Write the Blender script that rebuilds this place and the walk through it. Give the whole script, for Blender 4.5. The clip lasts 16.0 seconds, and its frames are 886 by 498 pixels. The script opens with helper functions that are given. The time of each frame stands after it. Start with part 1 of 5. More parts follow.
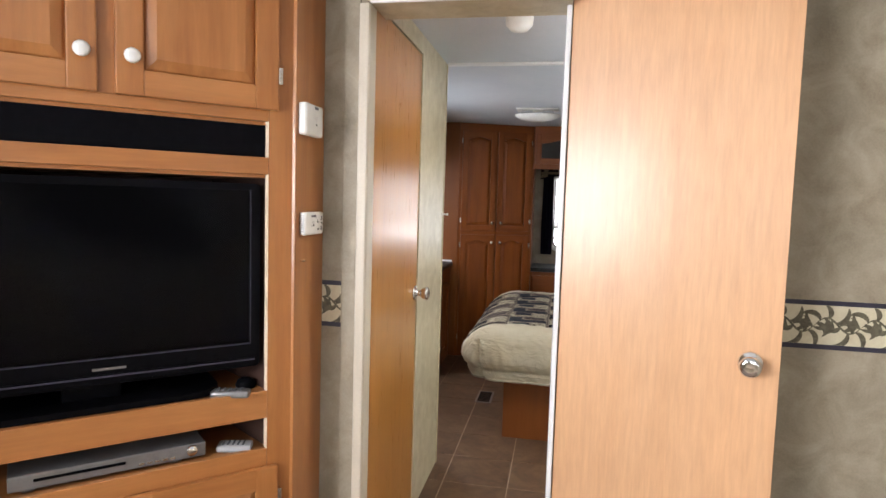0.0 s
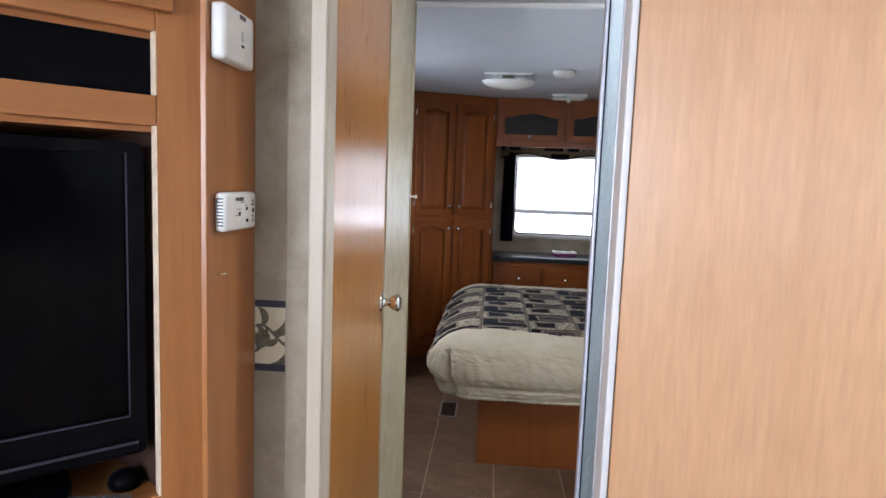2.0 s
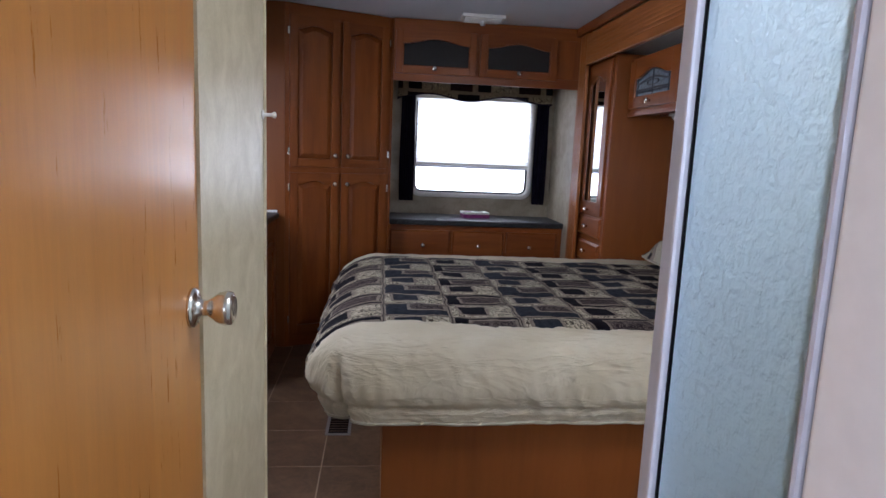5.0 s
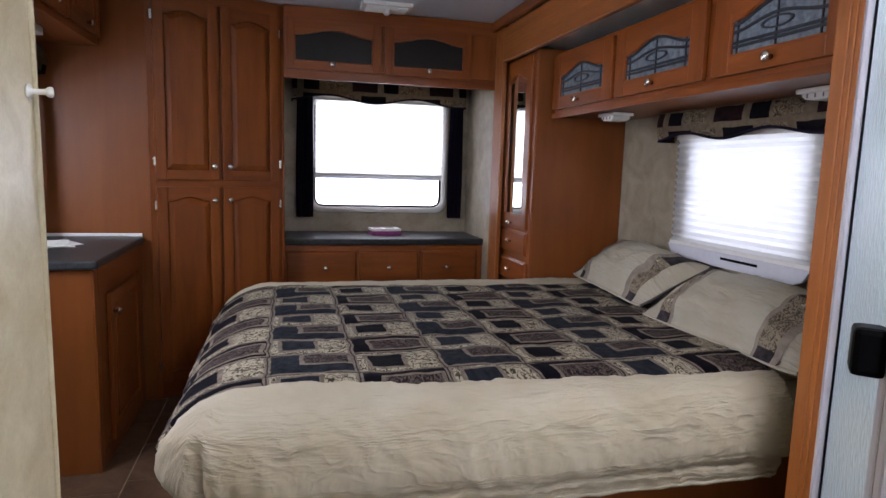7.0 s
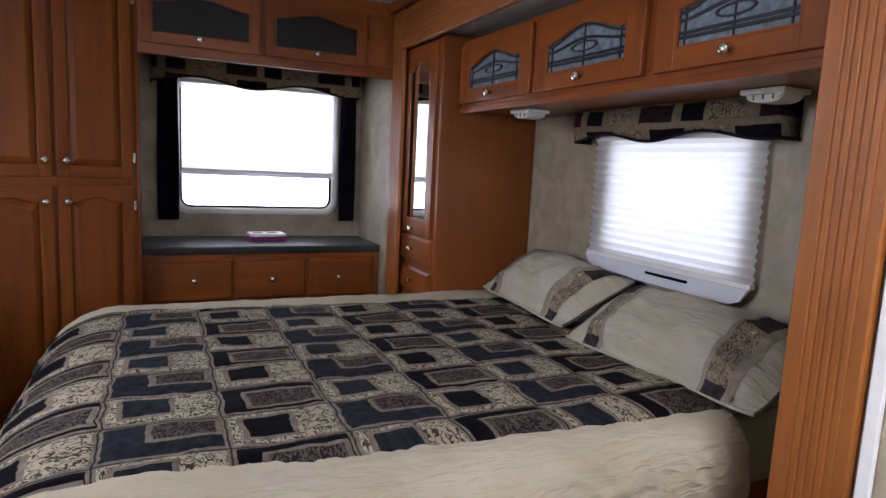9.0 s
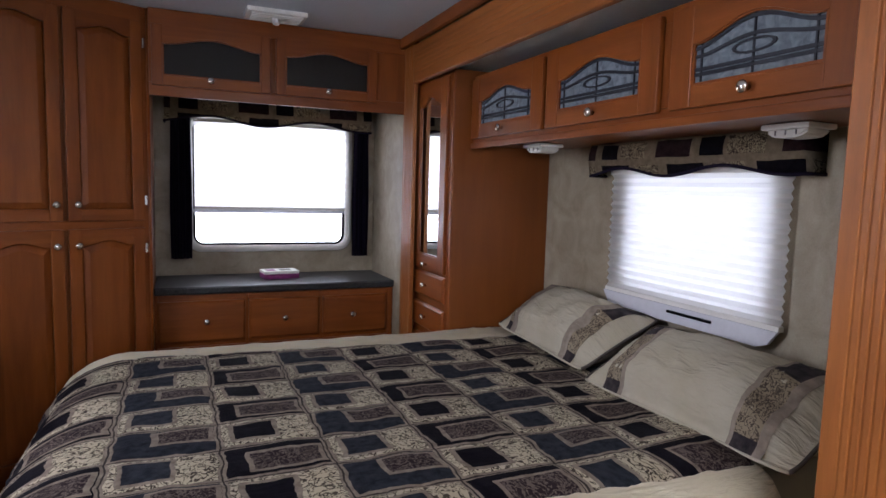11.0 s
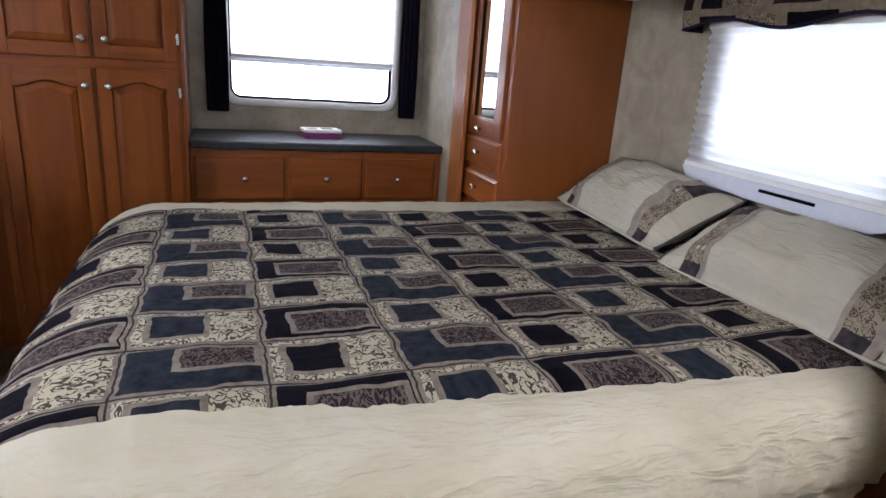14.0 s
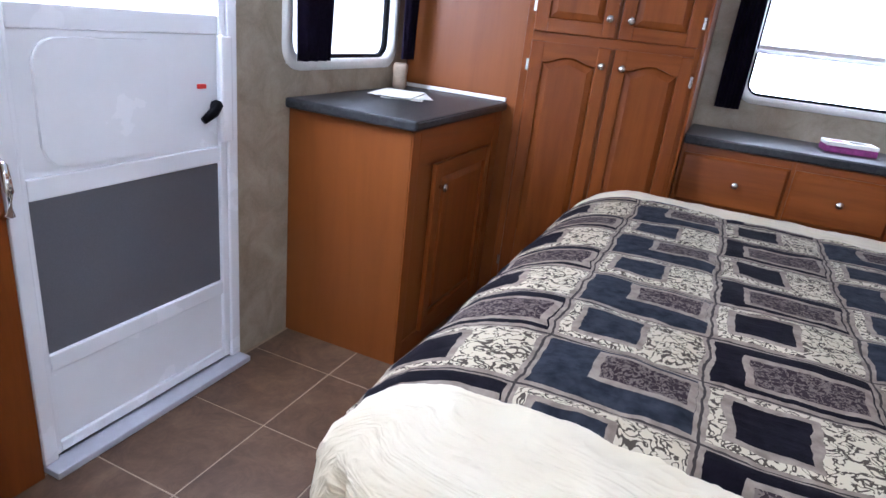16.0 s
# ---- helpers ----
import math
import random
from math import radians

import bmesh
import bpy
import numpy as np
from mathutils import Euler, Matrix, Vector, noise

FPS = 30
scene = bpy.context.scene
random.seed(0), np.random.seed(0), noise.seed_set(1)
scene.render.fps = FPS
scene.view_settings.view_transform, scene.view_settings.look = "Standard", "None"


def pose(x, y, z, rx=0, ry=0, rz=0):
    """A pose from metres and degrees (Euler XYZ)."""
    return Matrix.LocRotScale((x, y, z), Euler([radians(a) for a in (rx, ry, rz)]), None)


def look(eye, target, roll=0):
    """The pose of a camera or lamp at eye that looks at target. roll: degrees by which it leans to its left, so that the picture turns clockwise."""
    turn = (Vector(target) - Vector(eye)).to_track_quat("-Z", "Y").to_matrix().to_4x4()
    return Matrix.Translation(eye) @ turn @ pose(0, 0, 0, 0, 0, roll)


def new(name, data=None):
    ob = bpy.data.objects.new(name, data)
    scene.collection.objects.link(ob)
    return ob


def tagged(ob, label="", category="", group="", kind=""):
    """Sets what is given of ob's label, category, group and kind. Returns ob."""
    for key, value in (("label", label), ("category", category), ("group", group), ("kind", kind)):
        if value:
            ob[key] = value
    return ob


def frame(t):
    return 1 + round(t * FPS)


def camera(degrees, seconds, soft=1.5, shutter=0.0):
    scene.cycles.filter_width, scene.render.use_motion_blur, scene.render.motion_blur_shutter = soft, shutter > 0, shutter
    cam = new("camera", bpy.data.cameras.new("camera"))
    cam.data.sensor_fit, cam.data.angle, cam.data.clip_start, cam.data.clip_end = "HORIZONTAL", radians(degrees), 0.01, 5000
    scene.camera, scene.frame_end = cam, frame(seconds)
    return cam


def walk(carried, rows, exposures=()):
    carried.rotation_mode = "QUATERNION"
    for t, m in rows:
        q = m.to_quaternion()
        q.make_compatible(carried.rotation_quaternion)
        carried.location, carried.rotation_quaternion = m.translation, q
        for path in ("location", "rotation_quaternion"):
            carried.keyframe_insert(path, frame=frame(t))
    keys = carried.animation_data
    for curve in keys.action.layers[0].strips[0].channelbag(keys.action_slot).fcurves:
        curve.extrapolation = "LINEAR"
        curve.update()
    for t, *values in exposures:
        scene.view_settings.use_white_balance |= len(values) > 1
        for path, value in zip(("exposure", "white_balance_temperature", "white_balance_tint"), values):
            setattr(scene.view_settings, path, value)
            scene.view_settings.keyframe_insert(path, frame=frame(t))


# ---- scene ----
cam = camera(71.8, 16.0)
PATH = [
    (0, (0.278, -3.518, 1.379), (-0.091, -1.559, 1.22), 1.7),
    (0.5, (0.228, -3.395, 1.372), (-0.124, -1.435, 1.178), 1.7),
    (1, (0.195, -3.222, 1.373), (-0.138, -1.258, 1.191), 2.6),
    (1.5, (0.127, -3.063, 1.367), (-0.15, -1.095, 1.151), 3.6),
    (2, (0.025, -2.899, 1.361), (-0.129, -0.916, 1.151), 2.1),
    (2.5, (-0.035, -2.747, 1.349), (-0.084, -0.767, 1.073), 2.6),
    (3, (-0.049, -2.584, 1.317), (-0.067, -0.6, 1.063), 3.7),
    (3.5, (-0.057, -2.402, 1.28), (-0.113, -0.422, 1.004), 2.7),
    (4, (-0.07, -2.245, 1.264), (-0.03, -0.272, 0.94), 2.2),
    (6.5, (0.049, -1.597, 1.211), (0.425, 0.349, 0.941), 2.5),
    (7, (0.048, -1.478, 1.217), (0.543, 0.442, 0.955), 1.7),
    (7.5, (0.055, -1.375, 1.216), (0.715, 0.492, 0.936), 2.8),
    (8, (0.072, -1.28, 1.217), (0.775, 0.57, 0.927), 3.0),
    (8.5, (0.091, -1.169, 1.225), (0.897, 0.64, 0.944), 2.9),
    (9, (0.111, -1.094, 1.242), (0.953, 0.7, 0.974), 2.8),
    (9.5, (0.131, -1.067, 1.295), (1.018, 0.717, 1.115), 2.3),
    (12, (0.173, -1.038, 1.301), (0.902, 0.809, 1.067), 1.4),
    (12.5, (0.191, -1.026, 1.269), (0.976, 0.782, 0.933), 1.6),
    (13, (0.204, -0.965, 1.26), (1.087, 0.789, 0.884), 1.9),
    (13.5, (0.194, -0.884, 1.235), (1.037, 0.869, 0.77), 3.4),
    (14, (0.173, -0.823, 1.2), (0.843, 0.969, 0.617), 4.3),
    (14.5, (0.145, -0.775, 1.187), (0.613, 1.079, 0.601), 4.0),
    (15, (0.13, -0.725, 1.173), (0.299, 1.171, 0.558), 4.2),
    (15.5, (0.149, -0.665, 1.153), (-0.096, 1.204, 0.484), 5.5),
    (16, (0.169, -0.606, 1.125), (-0.558, 1.12, 0.424), 6.5),
]
walk(cam, [(t, look(eye, target, roll)) for t, eye, target, roll in PATH], [(0, -0.66, 6450, 14), (1, -0.62, 6150, 13), (2, -0.90, 5800, 14), (3, -1.25, 5500, 15), (4, -1.22, 5450, 17), (6.5, -0.88, 5950, 20), (9.5, -0.95, 5950, 21), (12.5, -0.90, 5900, 20), (13.5, -0.66, 5800, 17), (14.5, -0.22, 5650, 17), (16, 0.30, 5300, 19)])

# ---- light ----
world = bpy.data.worlds.new("daylight")
scene.world = world
world.use_nodes = True
wn = world.node_tree.nodes
sky = wn.new("ShaderNodeTexSky")
sky.sky_type, sky.sun_disc = "NISHITA", False
sky.sun_elevation, sky.sun_rotation = radians(50), radians(200)
world.node_tree.links.new(sky.outputs[0], wn["Background"].inputs[0])
wn["Background"].inputs[1].default_value = 0.1
sun = new("sun", bpy.data.lights.new("sun", "SUN"))
sun.data.energy, sun.data.angle, sun.data.color = 1.0, radians(12), (1, 0.96, 0.9)
sun.matrix_world = look((0, 0, 9), (1.2, 3.2, 3.6))


def window_light(name, place, target, w, h, watts, color=(0.93, 0.97, 1.0)):
    """Skylight in a window's opening."""
    lamp = new(name, bpy.data.lights.new(name, "AREA"))
    lamp.data.shape, lamp.data.size, lamp.data.size_y = "RECTANGLE", w, h
    lamp.data.energy, lamp.data.color = watts, color
    lamp.matrix_world = look(place, target)
    return lamp


# the sky's light falls in slantwise from above
window_light("rear_window_light", (0.65, 2.90, 1.36), (0.65, 1.9, 1.02), 1.3, 1.05, 45)
window_light("bed_window_light", (2.02, 0.6, 1.18), (1.02, 0.6, 1.0), 1.1, 0.85, 17)
window_light("side_window_light", (-1.42, 1.33, 1.30), (-0.42, 1.33, 1.30), 2.2, 1.7, 21)
window_light("entry_door_light", (-1.38, 0.43, 1.50), (-0.38, 0.38, 0.45), 0.8, 1.05, 70)
window_light("shower_skylight", (0.84, -1.22, 2.075), (0.84, -1.22, 0), 0.52, 0.46, 48, (1.0, 0.97, 0.92))
window_light("lounge_window_light_a", (1.30, -3.9, 1.4), (-1, -3.9, 0.6), 1.5, 0.85, 0.6)
window_light("lounge_window_light_b", (-1.22, -4.1, 1.4), (1, -3.7, 0.9), 1.6, 0.9, 190)
window_light("lounge_end_window_light", (0.1, -6.16, 1.4), (0.1, 0, 0.5), 1.15, 0.85, 28)

# ---- materials ----


class Sock:
    """A number in a node tree, with arithmetic."""

    def __init__(self, tree, s):
        self.t, self.s = tree, s

    def op(self, kind, *others):
        n = self.t.nodes.new("ShaderNodeMath")
        n.operation = kind
        for i, v in enumerate((self, *others)):
            if isinstance(v, Sock):
                self.t.links.new(v.s, n.inputs[i])
            else:
                n.inputs[i].default_value = v
        return Sock(self.t, n.outputs[0])

    def __add__(self, o): return self.op("ADD", o)
    def __sub__(self, o): return self.op("SUBTRACT", o)
    def __mul__(self, o): return self.op("MULTIPLY", o)
    def floor(self): return self.op("FLOOR")
    def fract(self): return self.op("FRACT")
    def mod2(self): return self.op("FLOORED_MODULO", 2.0)
    def lt(self, v): return self.op("LESS_THAN", v)
    def gt(self, v): return self.op("GREATER_THAN", v)
    def mag(self): return self.op("ABSOLUTE")
    def most(self, o): return self.op("MAXIMUM", o)
    def inside(self, a, b): return self.gt(a) * self.lt(b)


class Mat:
    """A small builder round one Principled material."""

    def __init__(self, name, base=(0.8, 0.8, 0.8), rough=0.5, metal=0.0):
        self.m = bpy.data.materials.new(name)
        self.m.use_nodes = True
        self.t = self.m.node_tree
        self.b = self.t.nodes["Principled BSDF"]
        self.b.inputs["Base Color"].default_value = (*base, 1)
        self.b.inputs["Roughness"].default_value = rough
        self.b.inputs["Metallic"].default_value = metal

    def node(self, kind, **ins):
        n = self.t.nodes.new("ShaderNode" + kind)
        for k, v in ins.items():
            if isinstance(v, Sock):
                self.t.links.new(v.s, n.inputs[k])
            elif hasattr(v, "is_output"):
                self.t.links.new(v, n.inputs[k])
            else:
                n.inputs[k].default_value = v
        return n

    def coords(self, scale=(1, 1, 1), which="Object", spread=True):
        c = self.t.nodes.new("ShaderNodeTexCoord").outputs[which]
        mp = self.node("Mapping", Vector=c, Scale=scale)
        if spread:
            r = self.t.nodes.new("ShaderNodeObjectInfo").outputs["Random"]
            off = self.node("CombineXYZ", X=Sock(self.t, r) * 17.0, Y=Sock(self.t, r) * 31.0, Z=Sock(self.t, r) * 23.0)
            self.t.links.new(off.outputs[0], mp.inputs["Location"])
        return mp.outputs[0]

    def noise(self, vec, scale, detail=4.0, rough=0.55, distort=0.0):
        n = self.node("TexNoise", Vector=vec, Scale=scale, Detail=detail, Roughness=rough, Distortion=distort)
        return n.outputs["Fac"]

    def ramp(self, fac, *stops):
        n = self.node("ValToRGB", Fac=fac)
        e = n.color_ramp.elements
        while len(e) < len(stops):
            e.new(0.5)
        for el, (p, c) in zip(e, stops):
            el.position, el.color = p, (*c, 1)
        return n.outputs[0]

    def mix(self, fac, a, b, mode="MIX"):
        n = self.t.nodes.new("ShaderNodeMix")
        n.data_type, n.blend_type = "RGBA", mode
        for i, v in ((0, fac), (6, a), (7, b)):
            if isinstance(v, Sock):
                self.t.links.new(v.s, n.inputs[i])
            elif hasattr(v, "is_output"):
                self.t.links.new(v, n.inputs[i])
            else:
                n.inputs[i].default_value = (*v, 1) if isinstance(v, tuple) else v
        return n.outputs[2]

    def put(self, socket, value):
        if isinstance(value, Sock):
            value = value.s
        self.t.links.new(value, self.b.inputs[socket])
        return self

    def bump(self, height, strength=0.2, distance=0.002):
        n = self.node("Bump", Height=height, Strength=strength, Distance=distance)
        self.t.links.new(n.outputs[0], self.b.inputs["Normal"])
        return self


def wood(name, dark, mid, light, along, rough=0.32, figure=1.0, coat=0.25, grain=0.3, shine=0.5):
    """Stained wood with the grain along one axis of its own part."""
    m = Mat(name, mid, rough)
    s = [9.0, 9.0, 9.0]
    s["xyz".index(along)] = 0.75
    broad = m.noise(m.coords(tuple(s)), 1.3, 5, 0.6, 0.7)
    fine = m.noise(m.coords(tuple(v * 9 for v in s)), 1.0, 6, 0.7, 0.1)
    blot = m.noise(m.coords((1, 1, 1)), 3.0, 3)
    c = m.ramp(broad, (0.5 - 0.22 * figure, dark), (0.5, mid), (0.5 + 0.24 * figure, light))
    c = m.mix(grain, c, m.ramp(fine, (0.3, tuple(v * 0.62 for v in mid)), (0.7, tuple(min(1, v * 1.25) for v in mid))), "MIX")
    c = m.mix(0.22, c, m.ramp(blot, (0.3, (0.55, 0.5, 0.45)), (0.7, (1, 1, 1))), "MULTIPLY")
    m.put("Base Color", c)
    m.put("Roughness", Sock(m.t, fine) * 0.18 + (rough - 0.09))
    m.b.inputs["Coat Weight"].default_value = coat
    m.b.inputs["Coat Roughness"].default_value = 0.18
    m.b.inputs["Specular IOR Level"].default_value = shine
    m.bump(fine, 0.12, 0.0006)
    return m.m


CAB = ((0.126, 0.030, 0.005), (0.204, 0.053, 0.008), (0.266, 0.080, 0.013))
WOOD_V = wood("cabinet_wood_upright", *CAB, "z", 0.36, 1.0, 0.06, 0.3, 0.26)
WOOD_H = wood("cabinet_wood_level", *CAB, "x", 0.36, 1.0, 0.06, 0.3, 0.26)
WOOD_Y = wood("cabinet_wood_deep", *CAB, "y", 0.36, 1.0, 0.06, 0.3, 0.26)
CASING = wood("fluted_casing_wood", (0.190, 0.053, 0.009), (0.262, 0.082, 0.015), (0.315, 0.107, 0.022), "z", 0.42, 0.9, 0.03, 0.4, 0.28)
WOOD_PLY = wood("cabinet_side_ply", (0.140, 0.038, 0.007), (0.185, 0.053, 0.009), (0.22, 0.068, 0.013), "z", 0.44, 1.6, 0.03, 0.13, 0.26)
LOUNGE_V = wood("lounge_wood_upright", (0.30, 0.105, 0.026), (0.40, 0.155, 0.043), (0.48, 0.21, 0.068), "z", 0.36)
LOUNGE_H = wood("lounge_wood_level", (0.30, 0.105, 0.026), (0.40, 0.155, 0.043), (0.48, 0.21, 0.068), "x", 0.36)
DOOR_OAK = wood("light_door_veneer", (0.60, 0.32, 0.155), (0.66, 0.38, 0.20), (0.70, 0.43, 0.245), "z", 0.34, 2.2, 0.2)
DOOR_DARK = wood("honey_door_veneer", (0.42, 0.165, 0.032), (0.50, 0.215, 0.05), (0.56, 0.26, 0.07), "z", 0.30, 1.2, 0.3)


def mottled(name, a, b, scale=9.0, rough=0.6, relief=0.15, streak=None):
    m = Mat(name, a, rough)
    v = m.coords(streak or (1, 1, 1), spread=False)
    big = m.noise(v, scale, 6, 0.62, 0.6)
    fine = m.noise(m.coords((1, 1, 1), spread=False), 160.0, 3)
    c = m.ramp(big, (0.33, a), (0.68, b))
    c = m.mix(0.18, c, m.ramp(fine, (0.3, tuple(x * 0.75 for x in a)), (0.7, b)))
    m.put("Base Color", c)
    m.bump(fine, relief, 0.0006)
    return m.m


def plain(name, base, rough=0.4, metal=0.0, wear=0.12, scale=40.0):
    m = Mat(name, base, rough, metal)
    n = m.noise(m.coords(), scale, 4)
    m.put("Base Color", m.ramp(n, (0.3, tuple(v * (1 - wear) for v in base)), (0.7, tuple(min(1, v * (1 + wear)) for v in base))))
    m.put("Roughness", Sock(m.t, n) * 0.15 + (rough - 0.07))
    return m.m


WALLPAPER = mottled("beige_wallpaper", (0.235, 0.192, 0.128), (0.40, 0.342, 0.25), 9.0, 0.55)
CREAM_WALL = mottled("cream_wall_panel", (0.45, 0.375, 0.225), (0.62, 0.545, 0.38), 13.0, 0.38, 0.1)
CEILING = mottled("white_vinyl_ceiling", (0.57, 0.61, 0.66), (0.65, 0.68, 0.72), 2.0, 0.45, 0.3)
TRIM = mottled("pale_door_casing", (0.56, 0.49, 0.38), (0.64, 0.57, 0.46), 5.0, 0.45, 0.1, (6, 6, 0.6))
WHITE_TRIM = plain("white_trim", (0.80, 0.79, 0.78), 0.35, 0, 0.03)
WHITE = plain("white_plastic", (0.80, 0.79, 0.75), 0.35, 0, 0.04)
WHITE_DOOR = plain("white_enamel", (0.80, 0.81, 0.83), 0.25, 0, 0.03, 6)
COUNTER = mottled("charcoal_laminate", (0.014, 0.015, 0.017), (0.045, 0.045, 0.046), 55.0, 0.38, 0.1)
NICKEL = plain("brushed_nickel", (0.72, 0.68, 0.62), 0.22, 1.0, 0.06)
CHROME = plain("chrome", (0.8, 0.8, 0.8), 0.08, 1.0, 0.03)
ALU = plain("bright_aluminium", (0.50, 0.505, 0.56), 0.40, 0.25, 0.05)
BLACK = plain("black_plastic", (0.003, 0.003, 0.004), 0.3, 0, 0.2)
MATTE_BLACK = plain("black_cloth", (0.0035, 0.0035, 0.0045), 0.9, 0, 0.3)
SCREEN = Mat("dark_screen", (0.0006, 0.0006, 0.0012), 0.15).m
SILVER = plain("silver_plastic", (0.22, 0.21, 0.21), 0.35, 0.5, 0.08)
NAVY = plain("navy_paper", (0.03, 0.026, 0.045), 0.6, 0, 0.2)
BAND = mottled("cream_border_paper", (0.58, 0.51, 0.35), (0.68, 0.62, 0.45), 30.0, 0.6)
LEAF = mottled("olive_leaf_print", (0.05, 0.045, 0.026), (0.17, 0.145, 0.09), 60.0, 0.6)
for dull in (BLACK, MATTE_BLACK):
    dull.node_tree.nodes["Principled BSDF"].inputs["Specular IOR Level"].default_value = 0.04
SCREEN.node_tree.nodes["Principled BSDF"].inputs["Specular IOR Level"].default_value = 0.06
COUNTER.node_tree.nodes["Principled BSDF"].inputs["Specular IOR Level"].default_value = 0.2
PALE_EDGE = plain("highlit_raw_edge", (0.84, 0.68, 0.50), 0.5)
PALE_GREY = plain("pale_grey_plastic", (0.42, 0.42, 0.43), 0.4, 0, 0.05)
PRINT = plain("grey_print", (0.10, 0.10, 0.115), 0.5)
GROUT = plain("pale_grout", (0.33, 0.26, 0.19), 0.8, 0, 0.15)
CURTAIN = plain("dark_plum_curtain", (0.012, 0.008, 0.022), 0.85, 0, 0.3, 120)
PAPER = plain("white_paper", (0.80, 0.80, 0.72), 0.7, 0, 0.04)
PURPLE = plain("purple_box_card", (0.22, 0.03, 0.15), 0.4, 0, 0.35, 60)
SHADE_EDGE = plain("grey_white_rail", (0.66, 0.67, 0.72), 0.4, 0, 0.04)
# near-black brown holding the shade inside the cabinet, not a stain
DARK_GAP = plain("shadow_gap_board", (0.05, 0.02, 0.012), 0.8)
RED = plain("red_plastic", (0.6, 0.03, 0.02), 0.4)


def tile_material():
    m = Mat("brown_stone_tile", (0.2, 0.1, 0.06), 0.42)
    big = m.noise(m.coords(), 5.0, 7, 0.65, 1.6)
    vein = m.noise(m.coords(), 14.0, 5, 0.7, 2.5)
    c = m.ramp(big, (0.3, (0.042, 0.021, 0.010)), (0.5, (0.094, 0.049, 0.026)), (0.72, (0.175, 0.105, 0.058)))
    c = m.mix(0.4, c, m.ramp(vein, (0.35, (0.052, 0.027, 0.014)), (0.65, (0.14, 0.078, 0.042))))
    m.put("Base Color", c)
    m.bump(vein, 0.25, 0.001)
    return m.m


TILE = tile_material()


def glass(name, tint=(1, 1, 1), rough=0.0, relief=0.0):
    m = Mat(name, tint, rough)
    m.b.inputs["Transmission Weight"].default_value = 1.0
    m.b.inputs["IOR"].default_value = 1.45
    if relief:
        m.bump(m.noise(m.coords(), 85.0, 2, 0.5, 0.2), relief, 0.003)
    return m.m


PANE = glass("clear_pane")
FROST = glass("pebbled_shower_glass", (0.68, 0.83, 0.89), 0.30, 1.0)


def lead_glass():
    m = Mat("grey_ripple_glass", (0.06, 0.07, 0.08), 0.24)
    n = m.noise(m.coords(), 45.0, 3, 0.5, 1.0)
    m.put("Base Color", m.ramp(n, (0.3, (0.10, 0.12, 0.14)), (0.7, (0.19, 0.22, 0.25))))
    m.bump(n, 0.5, 0.003)
    return m.m


LEADED = lead_glass()
LEAD = plain("lead_came", (0.016, 0.018, 0.026), 0.5, 0.3)
SMOKED = plain("smoked_mesh_pane", (0.020, 0.017, 0.016), 0.35, 0, 0.25, 300)
for dull in (SMOKED, CURTAIN):
    dull.node_tree.nodes["Principled BSDF"].inputs["Specular IOR Level"].default_value = 0.14
MIRROR = plain("mirror_silver", (0.86, 0.88, 0.88), 0.02, 1.0, 0.0)


def blind_material(name, base, through_share):
    m = Mat(name, base, 0.8)
    tr = m.node("BsdfTranslucent", Color=(*base, 1))
    mix = m.node("MixShader", Fac=through_share)
    out = m.t.nodes["Material Output"]
    m.t.links.new(m.b.outputs[0], mix.inputs[1])
    m.t.links.new(tr.outputs[0], mix.inputs[2])
    m.t.links.new(mix.outputs[0], out.inputs[0])
    return m.m


BLIND = blind_material("pleated_shade_cloth", (0.92, 0.92, 0.92), 0.75)
SCREEN_MESH = plain("grey_insect_screen", (0.11, 0.11, 0.12), 0.6, 0, 0.1, 400)


